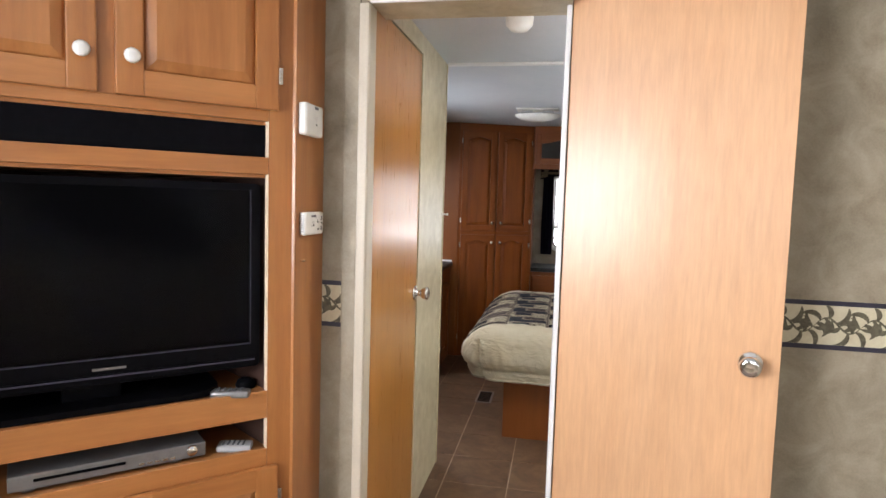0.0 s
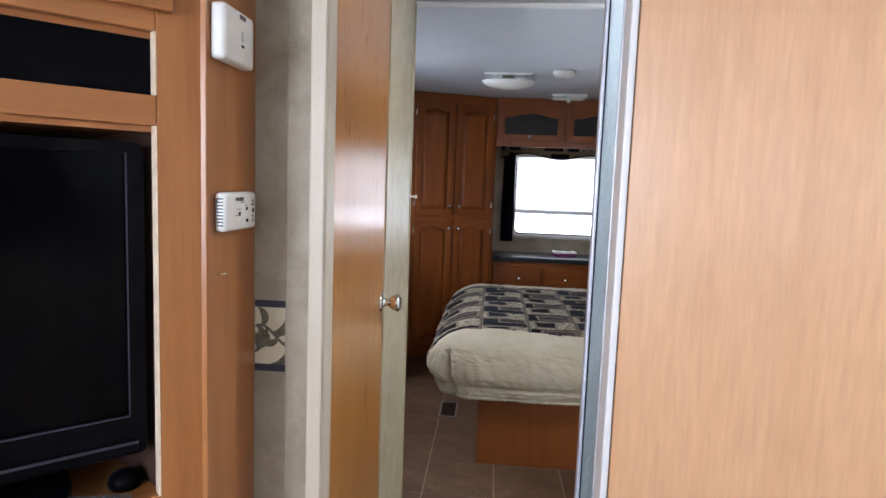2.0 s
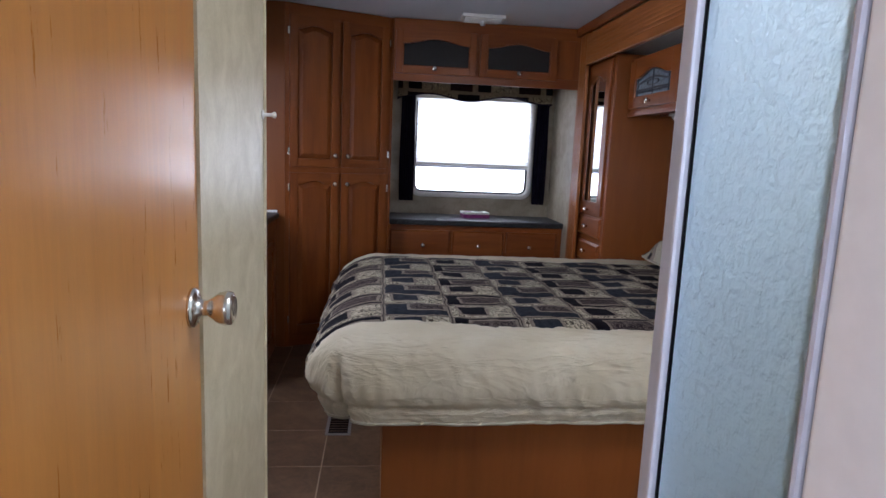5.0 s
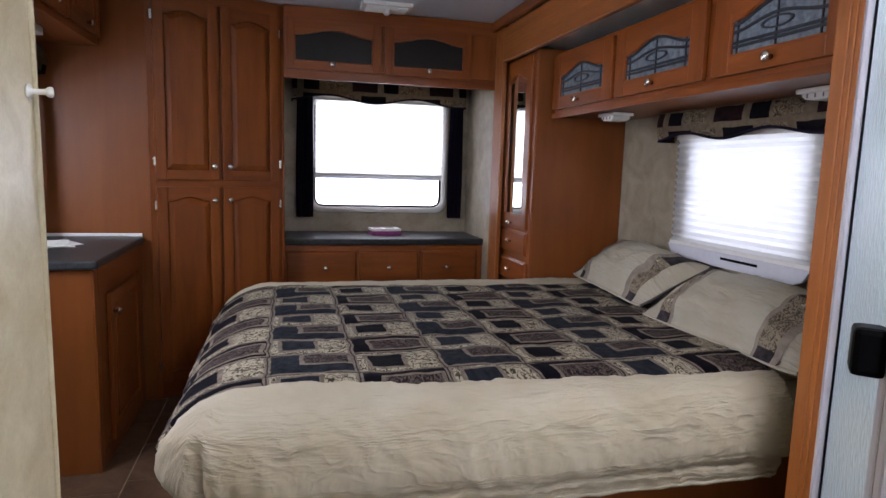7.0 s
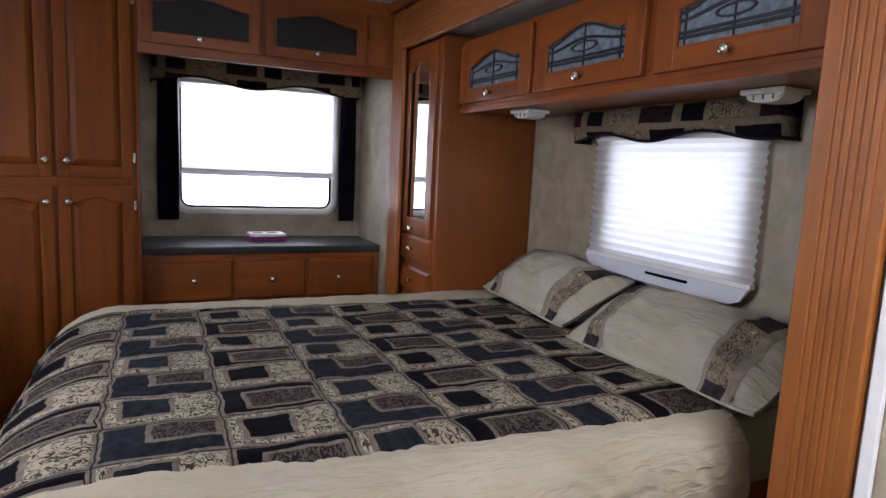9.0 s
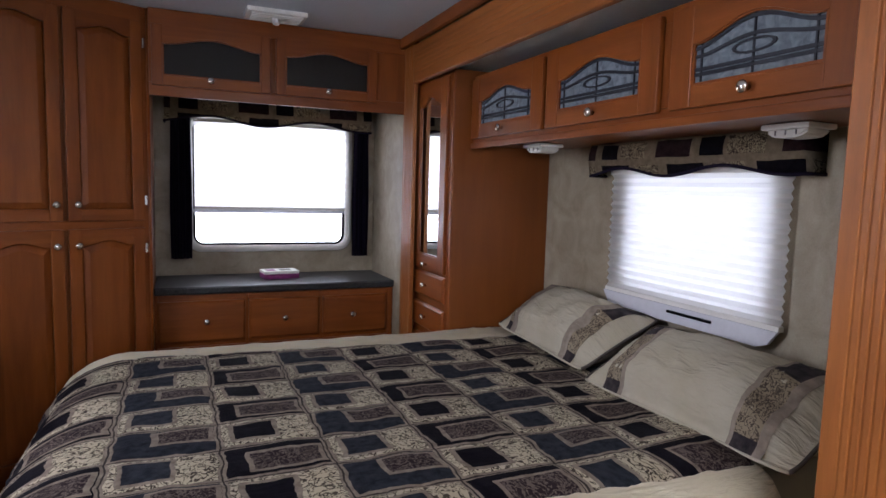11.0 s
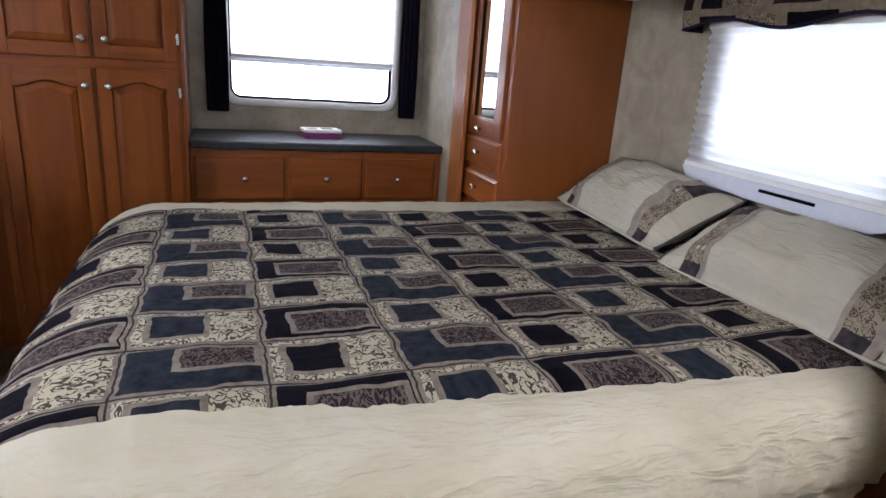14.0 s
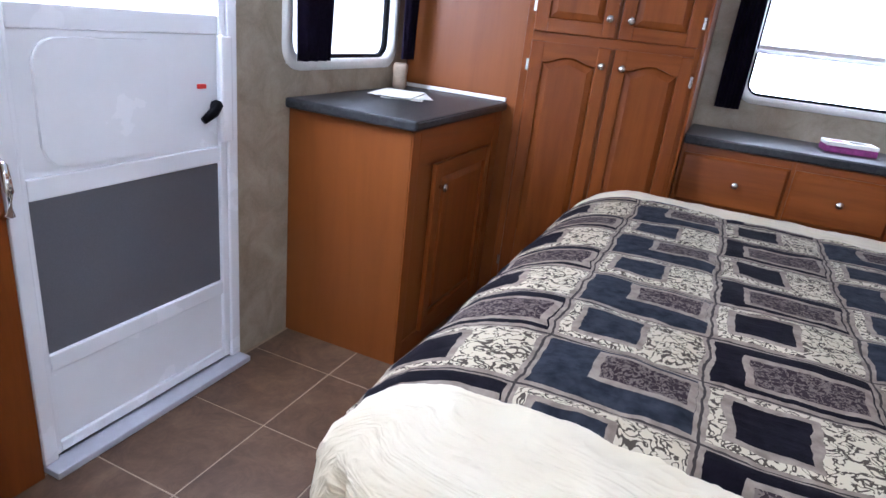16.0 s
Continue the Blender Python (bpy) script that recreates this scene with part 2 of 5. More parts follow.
def cloth(name, pattern, du, dv, u0, v0, lo=-9.0, hi=9.0, tilt=0.0, pale=1.0):
    """Cream quilted cloth; between two edges, given in metres of cloth, a patchwork of printed squares."""
    m = Mat(name, (0.62, 0.53, 0.36), 0.85)
    uv = m.t.nodes.new("ShaderNodeTexCoord").outputs["UV"]
    wob = m.node("TexNoise", Vector=uv, Scale=14.0, Detail=3.0).outputs["Color"]
    sep0 = m.node("SeparateXYZ", Vector=uv)
    sepw = m.node("SeparateXYZ", Vector=wob)
    u = Sock(m.t, sep0.outputs[0]) + (Sock(m.t, sepw.outputs[0]) - 0.5) * 0.028
    v = Sock(m.t, sep0.outputs[1]) + (Sock(m.t, sepw.outputs[1]) - 0.5) * 0.022
    weave = m.noise(uv, 900.0, 2)
    soft = m.noise(uv, 5.0, 4)
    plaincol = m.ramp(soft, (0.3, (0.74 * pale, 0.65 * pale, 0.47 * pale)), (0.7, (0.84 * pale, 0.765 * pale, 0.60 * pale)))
    col = plaincol
    if pattern:
        su, sv = (u - u0) * (1 / du), (v - v0) * (1 / dv)
        iu, iv, fu, fv = su.floor(), sv.floor(), su.fract(), sv.fract()
        kind, dark = (iu + iv).mod2(), iu.mod2()
        curl = (Sock(m.t, m.noise(uv, 54.0, 1.5, 0.5, 1.2)) - 0.5).mag().lt(0.046)
        curl2 = (Sock(m.t, m.noise(uv, 75.0, 2, 0.5, 1.2)) - 0.5).mag().lt(0.05)
        velvet = m.noise(uv, 40.0, 3)
        black = m.ramp(velvet, (0.3, (0.003, 0.002, 0.005)), (0.7, (0.008, 0.006, 0.011)))
        slate = m.ramp(velvet, (0.3, (0.012, 0.014, 0.021)), (0.7, (0.040, 0.044, 0.056)))
        taupe = m.ramp(velvet, (0.3, (0.20, 0.155, 0.12)), (0.7, (0.37, 0.30, 0.23)))
        deep = m.mix(dark, slate, black)
        scroll = m.mix(curl, (0.60, 0.52, 0.37), (0.085, 0.066, 0.048))
        plum = m.mix(curl2, (0.036, 0.022, 0.025), (0.17, 0.132, 0.108))
        edge_a = fu.inside(0.11, 0.60) * fv.inside(0.14, 0.84)
        core_a = fu.inside(0.16, 0.55) * fv.inside(0.21, 0.77)
        a = m.mix(core_a, m.mix(edge_a, scroll, taupe), deep)
        edge_s, core_s = fu.inside(0.36, 0.96) * fv.inside(0.36, 0.90), fu.inside(0.42, 0.91) * fv.inside(0.43, 0.83)
        edge_k, core_k = fu.inside(0.22, 0.95) * fv.inside(0.12, 0.76), fu.inside(0.27, 0.90) * fv.inside(0.19, 0.69)
        edge_b = edge_s + (edge_k - edge_s) * dark
        core_b = core_s + (core_k - core_s) * dark
        b = m.mix(core_b, m.mix(edge_b, deep, taupe), plum)
        patch = m.mix(kind, b, a)
        seam = ((fu - 0.5).mag().gt(0.462)).most((fv - 0.5).mag().gt(0.445))
        patch = m.mix(seam, patch, taupe)
        stitch = ((fu - 0.5).mag().gt(0.491)).most((fv - 0.5).mag().gt(0.487))
        patch = m.mix(stitch, patch, (0.05, 0.04, 0.035))
        band = v + u * tilt
        col = m.mix(band.inside(lo, hi), plaincol, patch)
    m.put("Base Color", col)
    m.b.inputs["Specular IOR Level"].default_value = 0.12
    pucker = m.noise(uv, 26.0, 3, 0.5, 0.8)
    def crinkle(turn, scale):
        mp = m.node("Mapping", Vector=uv, Rotation=(0, 0, radians(turn)), Scale=scale)
        ridge = (Sock(m.t, m.noise(mp.outputs[0], 1.0, 3, 0.55, 0.6)) - 0.5).mag() * -4.0 + 1.0
        return ridge.most(0.0).op("POWER", 2.0)
    lines = crinkle(35, (5, 17, 1)) + crinkle(-28, (4, 13, 1)) * 0.8 + crinkle(80, (6, 22, 1)) * 0.4
    if pattern:
        lines = lines * (band.inside(lo, hi) * -0.85 + 1.0)
    h = Sock(m.t, pucker) * 0.25 + Sock(m.t, weave) * 0.06 + lines * 0.6
    m.bump(h.s, 0.72, 0.008)
    return m.m


COMFORTER = cloth("patchwork_comforter", True, 0.242, 0.165, -0.005, 0.125, 0.075, 1.33, 0.05)
# the comforter's cream at 0.47, with the pillows' shade put into the colour
SHAM = cloth("shaded_cream_sham", False, 1, 1, 0, 0, pale=0.47)


def sham_band():
    """Brown scroll print between taupe edges, across a pillow."""
    m = Mat("printed_sham_band", (0.2, 0.15, 0.1), 0.85)
    uv = m.t.nodes.new("ShaderNodeTexCoord").outputs["UV"]
    sep = m.node("SeparateXYZ", Vector=uv)
    u, v = Sock(m.t, sep.outputs[0]).mag(), Sock(m.t, sep.outputs[1])
    curl = (Sock(m.t, m.noise(uv, 62.0, 2, 0.5, 1.6)) - 0.5).mag().lt(0.045)
    velvet = m.noise(uv, 40.0, 3)
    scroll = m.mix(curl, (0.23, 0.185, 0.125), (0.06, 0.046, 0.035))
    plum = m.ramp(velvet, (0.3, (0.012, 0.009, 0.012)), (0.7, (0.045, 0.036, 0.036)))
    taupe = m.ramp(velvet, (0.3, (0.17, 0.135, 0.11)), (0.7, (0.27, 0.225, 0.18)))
    patch = m.mix((v * (1 / 0.19) + 0.2).mod2().gt(1.0), scroll, plum)
    m.put("Base Color", m.mix(u.inside(0.215, 0.285), taupe, patch))
    m.b.inputs["Specular IOR Level"].default_value = 0.12
    m.bump(velvet, 0.3, 0.004)
    return m.m


SHAM_BAND = sham_band()


def valance_cloth():
    """Black and plum blocks between tan strips of scroll print, in two rows."""
    m = Mat("blocked_valance_cloth", (0.2, 0.15, 0.1), 0.85)
    uv = m.t.nodes.new("ShaderNodeTexCoord").outputs["UV"]
    sep = m.node("SeparateXYZ", Vector=uv)
    wob = m.noise(uv, 9.0, 2)
    u = Sock(m.t, sep.outputs[0])
    v = Sock(m.t, sep.outputs[1]) + (Sock(m.t, wob) - 0.5) * 0.014
    velvet = m.noise(uv, 40.0, 3)
    curl = (Sock(m.t, m.noise(uv, 60.0, 2, 0.5, 1.5)) - 0.5).mag().lt(0.05)
    black = m.ramp(velvet, (0.3, (0.004, 0.003, 0.006)), (0.7, (0.010, 0.008, 0.012)))
    plum = m.ramp(velvet, (0.3, (0.022, 0.009, 0.011)), (0.7, (0.042, 0.020, 0.022)))
    tan = m.ramp(velvet, (0.3, (0.20, 0.155, 0.10)), (0.7, (0.31, 0.245, 0.165)))
    scroll = m.mix(curl, (0.38, 0.31, 0.20), (0.07, 0.05, 0.035))
    fu = (u * (1 / 0.50) + 0.10).fract()
    high = m.mix(fu.inside(0.04, 0.36), m.mix(fu.inside(0.44, 0.63), m.mix(fu.inside(0.66, 0.93), tan, scroll), black), plum)
    fl = (u * (1 / 0.36) + 0.62).fract()
    low = m.mix(fl.inside(0.08, 0.52), m.mix(fl.inside(0.60, 0.96), tan, scroll), black)
    rows = m.mix(v.gt(0.105), m.mix(v.gt(0.082), low, tan), high)
    m.put("Base Color", m.mix(v.gt(0.163), rows, tan))
    m.b.inputs["Specular IOR Level"].default_value = 0.12
    m.bump(velvet, 0.3, 0.004)
    return m.m


VALANCE = valance_cloth()
CORD = plain("dark_taupe_cord", (0.055, 0.042, 0.034), 0.85, 0, 0.2, 90)

# ---- building helpers ----


def part(name, bm, material, parent=None, label="", smooth=False):
    """Links a bmesh as one mesh object under a thing or a part."""
    me = bpy.data.meshes.new(name)
    bmesh.ops.recalc_face_normals(bm, faces=bm.faces)
    bm.to_mesh(me)
    bm.free()
    me.materials.append(material)
    if smooth:
        for p in me.polygons:
            p.use_smooth = True
    ob = new(name, me)
    ob.parent = parent
    if label:
        tagged(ob, label)
    return ob


def thing(name, m, label, category, group="", kind=""):
    ob = new(name)
    ob.empty_display_size = 0.05
    ob.matrix_world = m
    return tagged(ob, label, category, group, kind)


def add_box(bm, x0, x1, y0, y1, z0, z1, bev=0.0):
    m = Matrix.Translation(((x0 + x1) / 2, (y0 + y1) / 2, (z0 + z1) / 2)) @ Matrix.Diagonal((abs(x1 - x0), abs(y1 - y0), abs(z1 - z0), 1))
    made = bmesh.ops.create_cube(bm, size=1, matrix=m)["verts"]
    if bev:
        edges = list({e for v in made for e in v.link_edges})
        bmesh.ops.bevel(bm, geom=edges, offset=bev, segments=2, affect="EDGES", profile=0.6)


def block(name, x0, x1, y0, y1, z0, z1, material, parent=None, bev=0.002, label=""):
    bm = bmesh.new()
    add_box(bm, x0, x1, y0, y1, z0, z1, bev)
    return part(name, bm, material, parent, label)


def add_prism(bm, pts, y0, y1):
    """A flat outline in x and z, given depth along y."""
    a = [bm.verts.new((x, y0, z)) for x, z in pts]
    b = [bm.verts.new((x, y1, z)) for x, z in pts]
    bm.faces.new(a)
    bm.faces.new(b[::-1])
    n = len(pts)
    for i in range(n):
        bm.faces.new((a[i], a[(i + 1) % n], b[(i + 1) % n], b[i]))


def add_lathe(bm, profile, m, n=20):
    """Turns (radius, height) rows round the local z axis of m."""
    rings = []
    for r, h in profile:
        if r < 1e-5:
            rings.append([bm.verts.new(m @ Vector((0, 0, h)))])
        else:
            rings.append([bm.verts.new(m @ Vector((r * math.cos(a), r * math.sin(a), h))) for a in (2 * math.pi * k / n for k in range(n))])
    for p, q in zip(rings, rings[1:]):
        for k in range(n):
            f = [p[k % len(p)], p[(k + 1) % len(p)], q[(k + 1) % len(q)], q[k % len(q)]]
            f = list(dict.fromkeys(f))
            if len(f) > 2:
                bm.faces.new(f)


def lathe(name, profile, m, material, parent=None, label="", n=20):
    bm = bmesh.new()
    add_lathe(bm, profile, m, n)
    return part(name, bm, material, parent, label, True)


def add_slab(bm, pts, z0, z1):
    """A flat outline in x and y, given height along z."""
    a = [bm.verts.new((x, y, z0)) for x, y in pts]
    b = [bm.verts.new((x, y, z1)) for x, y in pts]
    bm.faces.new(a[::-1])
    bm.faces.new(b)
    n = len(pts)
    for i in range(n):
        bm.faces.new((a[i], a[(i + 1) % n], b[(i + 1) % n], b[i]))


def rounded(w, h, r, n=6):
    """Outline of a rectangle with round corners, centred."""
    pts = []
    for cx, cz, a0 in ((w / 2 - r, h / 2 - r, 0), (-w / 2 + r, h / 2 - r, 90), (-w / 2 + r, -h / 2 + r, 180), (w / 2 - r, -h / 2 + r, 270)):
        for k in range(n + 1):
            a = radians(a0 + 90 * k / n)
            pts.append((cx + r * math.cos(a), cz + r * math.sin(a)))
    return pts


def add_ring(bm, outer, inner, y0, y1):
    """A frame between two outlines of the same number of points."""
    n = len(outer)
    v = [[bm.verts.new((x, y, z)) for x, z in o] for o, y in ((outer, y0), (outer, y1), (inner, y1), (inner, y0))]
    for a, b in zip(v, v[1:] + v[:1]):
        for k in range(n):
            bm.faces.new((a[k], a[(k + 1) % n], b[(k + 1) % n], b[k]))


def sweep(bm, path, radius, n=8):
    """A round bar along a list of points; radius may be a list."""
    rings = []
    for i, p in enumerate(path):
        p = Vector(p)
        d = (Vector(path[min(i + 1, len(path) - 1)]) - Vector(path[max(i - 1, 0)])).normalized()
        q = d.to_track_quat("Z", "Y").to_matrix()
        r = radius[i] if isinstance(radius, (list, tuple)) else radius
        rings.append([bm.verts.new(p + q @ Vector((r * math.cos(a), r * math.sin(a), 0))) for a in (2 * math.pi * k / n for k in range(n))])
    for a, b in zip(rings, rings[1:]):
        for k in range(n):
            bm.faces.new((a[k], a[(k + 1) % n], b[(k + 1) % n], b[k]))
    bm.faces.new(rings[0][::-1])
    bm.faces.new(rings[-1])


FRONT = Matrix.Rotation(radians(90), 4, "X")  # local z of a turned part points to the viewer's side, -y


def knob(parent, x, z, y=-0.019, material=None, size=1.0):
    s = size
    prof = [(0.0, 0.0), (0.007 * s, 0.0), (0.0055 * s, 0.008 * s), (0.008 * s, 0.013 * s), (0.0145 * s, 0.018 * s), (0.0155 * s, 0.022 * s), (0.012 * s, 0.027 * s), (0.0, 0.029 * s)]
    return lathe("knob", prof, Matrix.Translation((x, y, z)) @ FRONT, material or NICKEL, parent, "", 14)


def arch_line(x0, x1, z, rise, n=18):
    """Points from x0 to x1 of a cathedral arch that stands on z."""
    pts = []
    for k in range(n + 1):
        u = 2 * k / n - 1
        b = 0.5 * (1 + math.cos(math.pi * min(1, abs(u) / 0.95)))
        pts.append((x0 + (x1 - x0) * k / n, z + rise * b ** 0.9))
    return pts


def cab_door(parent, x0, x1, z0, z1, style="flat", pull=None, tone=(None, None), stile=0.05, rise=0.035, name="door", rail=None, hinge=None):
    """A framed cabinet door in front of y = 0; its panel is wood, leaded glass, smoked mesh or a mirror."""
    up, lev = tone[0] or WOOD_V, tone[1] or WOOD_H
    rail = rail or stile
    t = 0.019
    a, b = x0 + stile, x1 - stile
    top = z1 - rail
    arched = style != "flat"
    shoulder = top - rise if arched else top
    line = arch_line(a - 0.001, b + 0.001, shoulder, rise) if arched else [(a - 0.001, top), (b + 0.001, top)]
    low = z0 + rail
    out = [(a, low), (b, low)] + (arch_line(a, b, shoulder, rise)[::-1] if arched else [(b, top), (a, top)])
    if style in ("flat", "arch"):
        w, h = b - a, top - low
        cx, cz = (a + b) / 2, (low + top) / 2
        i = min(0.028, w * 0.2, h * 0.2)
        mid = [(cx + (x - cx) * (1 - 0.012 / w), cz + (z - cz) * (1 - 0.012 / h)) for x, z in out]
        inn = [(cx + (x - cx) * (1 - 2 * i / w), cz + (z - cz) * (1 - 2 * i / h)) for x, z in out]
        bm = bmesh.new()
        vo = [bm.verts.new((x, -0.003, z)) for x, z in out]
        vm = [bm.verts.new((x, -0.0075, z)) for x, z in mid]
        vi = [bm.verts.new((x, -0.0165, z)) for x, z in inn]
        n = len(out)
        for k in range(n):
            j = (k + 1) % n
            bm.faces.new((vo[k], vo[j], vm[j], vm[k]))
            bm.faces.new((vm[k], vm[j], vi[j], vi[k]))
        bm.faces.new(vi)
        bm.faces.new(vo[::-1])
        door = part(name, bm, up, parent)
    else:
        bm = bmesh.new()
        add_prism(bm, out, -0.009, -0.004)
        door = part(name, bm, {"leaded": LEADED, "mesh": SMOKED, "mirror": MIRROR}[style], parent, {"leaded": "rippled grey leaded glass", "mesh": "smoked dark mesh pane", "mirror": "mirror pane"}[style])
        bm = bmesh.new()
        n = len(out)
        cx, cz = (a + b) / 2, (low + top) / 2
        inner = [(cx + (x - cx) * (1 - 0.012 / (b - a)), cz + (z - cz) * (1 - 0.012 / (top - low))) for x, z in out]
        add_ring(bm, out, inner, -0.015, -0.0085)
        part("bead", bm, lev, door)
        if style == "leaded":
            bm = bmesh.new()
            w = b - a
            c = (a + b) / 2
            bar = 0.0045
            for zz, rr in ((shoulder - 0.012, rise), (shoulder - 0.032, rise * 0.55)):
                ln = arch_line(a, b, zz, rr)
                for (xa, za), (xb, zb) in zip(ln, ln[1:]):
                    add_prism(bm, [(xa, za - bar), (xb, zb - bar), (xb, zb + bar), (xa, za + bar)], -0.0125, -0.0085)
            for zz in (low + 0.026, low + 0.038):
                add_box(bm, a, b, -0.0122, -0.0085, zz - bar, zz + bar)
            for xx in (a + w * 0.07, c, b - w * 0.07):
                add_box(bm, xx - bar * 0.5, xx + bar * 0.5, -0.0128, -0.0085, low, shoulder + (rise * 0.9 if xx == c else 0.012))
            zc = (low + 0.036 + shoulder + 0.0) / 2
            eye = [(c + w * 0.17 * math.cos(q), zc + 0.017 * math.sin(q)) for q in (2 * math.pi * k / 16 for k in range(16))]
            hole = [(c + (x - c) * 0.84, zc + (z - zc) * 0.7) for x, z in eye]
            add_ring(bm, eye, hole, -0.0132, -0.0085)
            part("lead_came", bm, LEAD, door)
    block("stile", x0, a, -t, -0.001, z0, z1, up, door, 0.004)
    block("stile", b, x1, -t, -0.001, z0, z1, up, door, 0.004)
    block("rail", a - 0.001, b + 0.001, -t + 0.001, -0.002, z0, low, lev, door, 0.003)
    bm = bmesh.new()
    add_prism(bm, line + [(b + 0.001, z1), (a - 0.001, z1)], -t + 0.001, -0.002)
    part("rail", bm, lev, door)
    if pull:
        knob(door, *pull)
    if hinge is not None:
        for zz in (z0 + 0.09, z1 - 0.09):
            block("hinge", hinge - 0.006, hinge + 0.006, -0.017, 0.003, zz - 0.022, zz + 0.022, NICKEL, door, 0.002)
    return door


def drawer_front(parent, x0, x1, z0, z1, pull, name="drawer"):
    bm = bmesh.new()
    o = rounded(x1 - x0, z1 - z0, 0.004, 2)
    cx, cz = (x0 + x1) / 2, (z0 + z1) / 2
    vo = [bm.verts.new((cx + x, -0.001, cz + z)) for x, z in o]
    vm = [bm.verts.new((cx + x, -0.010, cz + z)) for x, z in o]
    k = 0.011
    vi = [bm.verts.new((cx + x * (1 - 2 * k / (x1 - x0)), -0.019, cz + z * (1 - 2 * k / (z1 - z0)))) for x, z in o]
    n = len(o)
    for i in range(n):
        j = (i + 1) % n
        bm.faces.new((vo[i], vo[j], vm[j], vm[i]))
        bm.faces.new((vm[i], vm[j], vi[j], vi[i]))
    bm.faces.new(vi)
    bm.faces.new(vo[::-1])
    d = part(name, bm, WOOD_H, parent)
    knob(d, *pull)
    return d

# ---- the shell ----
CEIL, LW, RW, REAR, BULK, BULK_R = 2.06, -1.11, 1.255, 2.62, -1.75, -1.60


def wall(name, along, a0, a1, t0, t1, z0, z1, material, holes=(), label="", category="wall"):
    """A wall along x or y from a0 to a1, between t0 and t1 thick, with openings (a, b, low, high) right through it."""
    bm = bmesh.new()
    cuts = sorted({a0, a1, *(h[0] for h in holes), *(h[1] for h in holes)})
    for p, q in zip(cuts, cuts[1:]):
        gaps = sorted((h[2], h[3]) for h in holes if h[0] <= p and h[1] >= q)
        z = z0
        for lo, hi in gaps + [(z1, z1)]:
            if lo > z + 1e-4:
                if along == "x":
                    add_box(bm, p, q, t0, t1, z, lo)
                else:
                    add_box(bm, t0, t1, p, q, z, lo)
            z = hi
    bmesh.ops.remove_doubles(bm, verts=bm.verts, dist=1e-5)
    return tagged(part(name, bm, material), label, category, kind="structure")


floor = tagged(block("floor", -1.15, 1.86, -6.1, 2.7, -0.06, -0.0016, GROUT, None, 0), "brown stone-look tile floor with pale joints", "floor", kind="structure")
bm = bmesh.new()
for a in ((-1.15, RW, -6.1, -1.46), (-1.15, 0.57, -1.46, -0.98), (1.11, RW, -1.46, -0.98), (-1.15, RW, -0.98, 2.7)):
    add_box(bm, *a, CEIL, CEIL + 0.04)
bmesh.ops.remove_doubles(bm, verts=bm.verts, dist=1e-5)
ceiling = tagged(part("ceiling", bm, CEILING), "white vinyl ceiling panels", "ceiling", kind="structure")
wall("wall_left", "y", -6.1, REAR + 0.04, LW - 0.04, LW, 0, CEIL, WALLPAPER, [(0.115, 0.775, 0.02, 1.93), (1.0, 1.66, 0.94, 1.6), (-4.9, -3.3, 0.95, 1.85)], "beige mottled wallpaper side wall")
wall("wall_right", "y", -6.1, REAR + 0.04, RW, RW + 0.04, 0, CEIL, WALLPAPER, [(-0.325, 1.99, 0.0, 1.855), (-4.7, -3.1, 0.95, 1.85)], "beige mottled wallpaper side wall")
wall("wall_rear", "x", LW, RW, REAR, REAR + 0.04, 0, CEIL, WALLPAPER, [(0.205, 1.095, 0.93, 1.66)], "beige mottled wallpaper rear wall")
wall("wall_lounge_end", "x", LW, RW, -6.1, -6.06, 0, CEIL, WALLPAPER, [(-0.45, 0.65, 0.98, 1.82)], "plain beige end wall of the lounge")
wall("wall_bulkhead_left", "x", LW, -0.30, BULK, BULK + 0.045, 0, CEIL, WALLPAPER, (), "beige wallpaper bulkhead beside the doorway")
wall("wall_bulkhead_right", "x", 0.290, RW, BULK_R, BULK_R + 0.04, 0, CEIL, WALLPAPER, (), "beige wallpaper bulkhead beside the doorway")
wall("wall_bulkhead_head", "x", -0.30, 0.289, BULK, BULK_R + 0.04, 1.955, CEIL, CREAM_WALL, (), "cream head over the doorway")
wall("wall_passage", "y", BULK + 0.045, -0.45, -0.352, -0.308, 0, CEIL, CREAM_WALL, [(-1.69, -0.975, 0.0, 1.985)], "cream panelled passage wall")
wall("wall_bedroom_near", "x", LW, -0.352, -0.495, -0.45, 0, CEIL, WALLPAPER, (), "beige wallpaper partition behind the passage")
wall("wall_slide_back", "y", -0.36, 2.03, 1.80, 1.84, 0, 1.895, WALLPAPER, [(0.235, 0.915, 0.925, 1.40)], "beige wallpaper wall behind the bed head")
wall("wall_slide_near", "x", RW + 0.04, 1.80, -0.365, -0.325, 0, 1.855, WALLPAPER, (), "beige end wall of the slide-out")
wall("wall_slide_far", "x", RW + 0.04, 1.80, 1.99, 2.03, 0, 1.855, WALLPAPER, (), "beige end wall of the slide-out")
tagged(block("ceiling_slide", RW + 0.04, 1.80, -0.365, 2.03, 1.855, 1.895, WHITE, None, 0), "white vinyl ceiling of the slide-out", "ceiling", kind="structure")

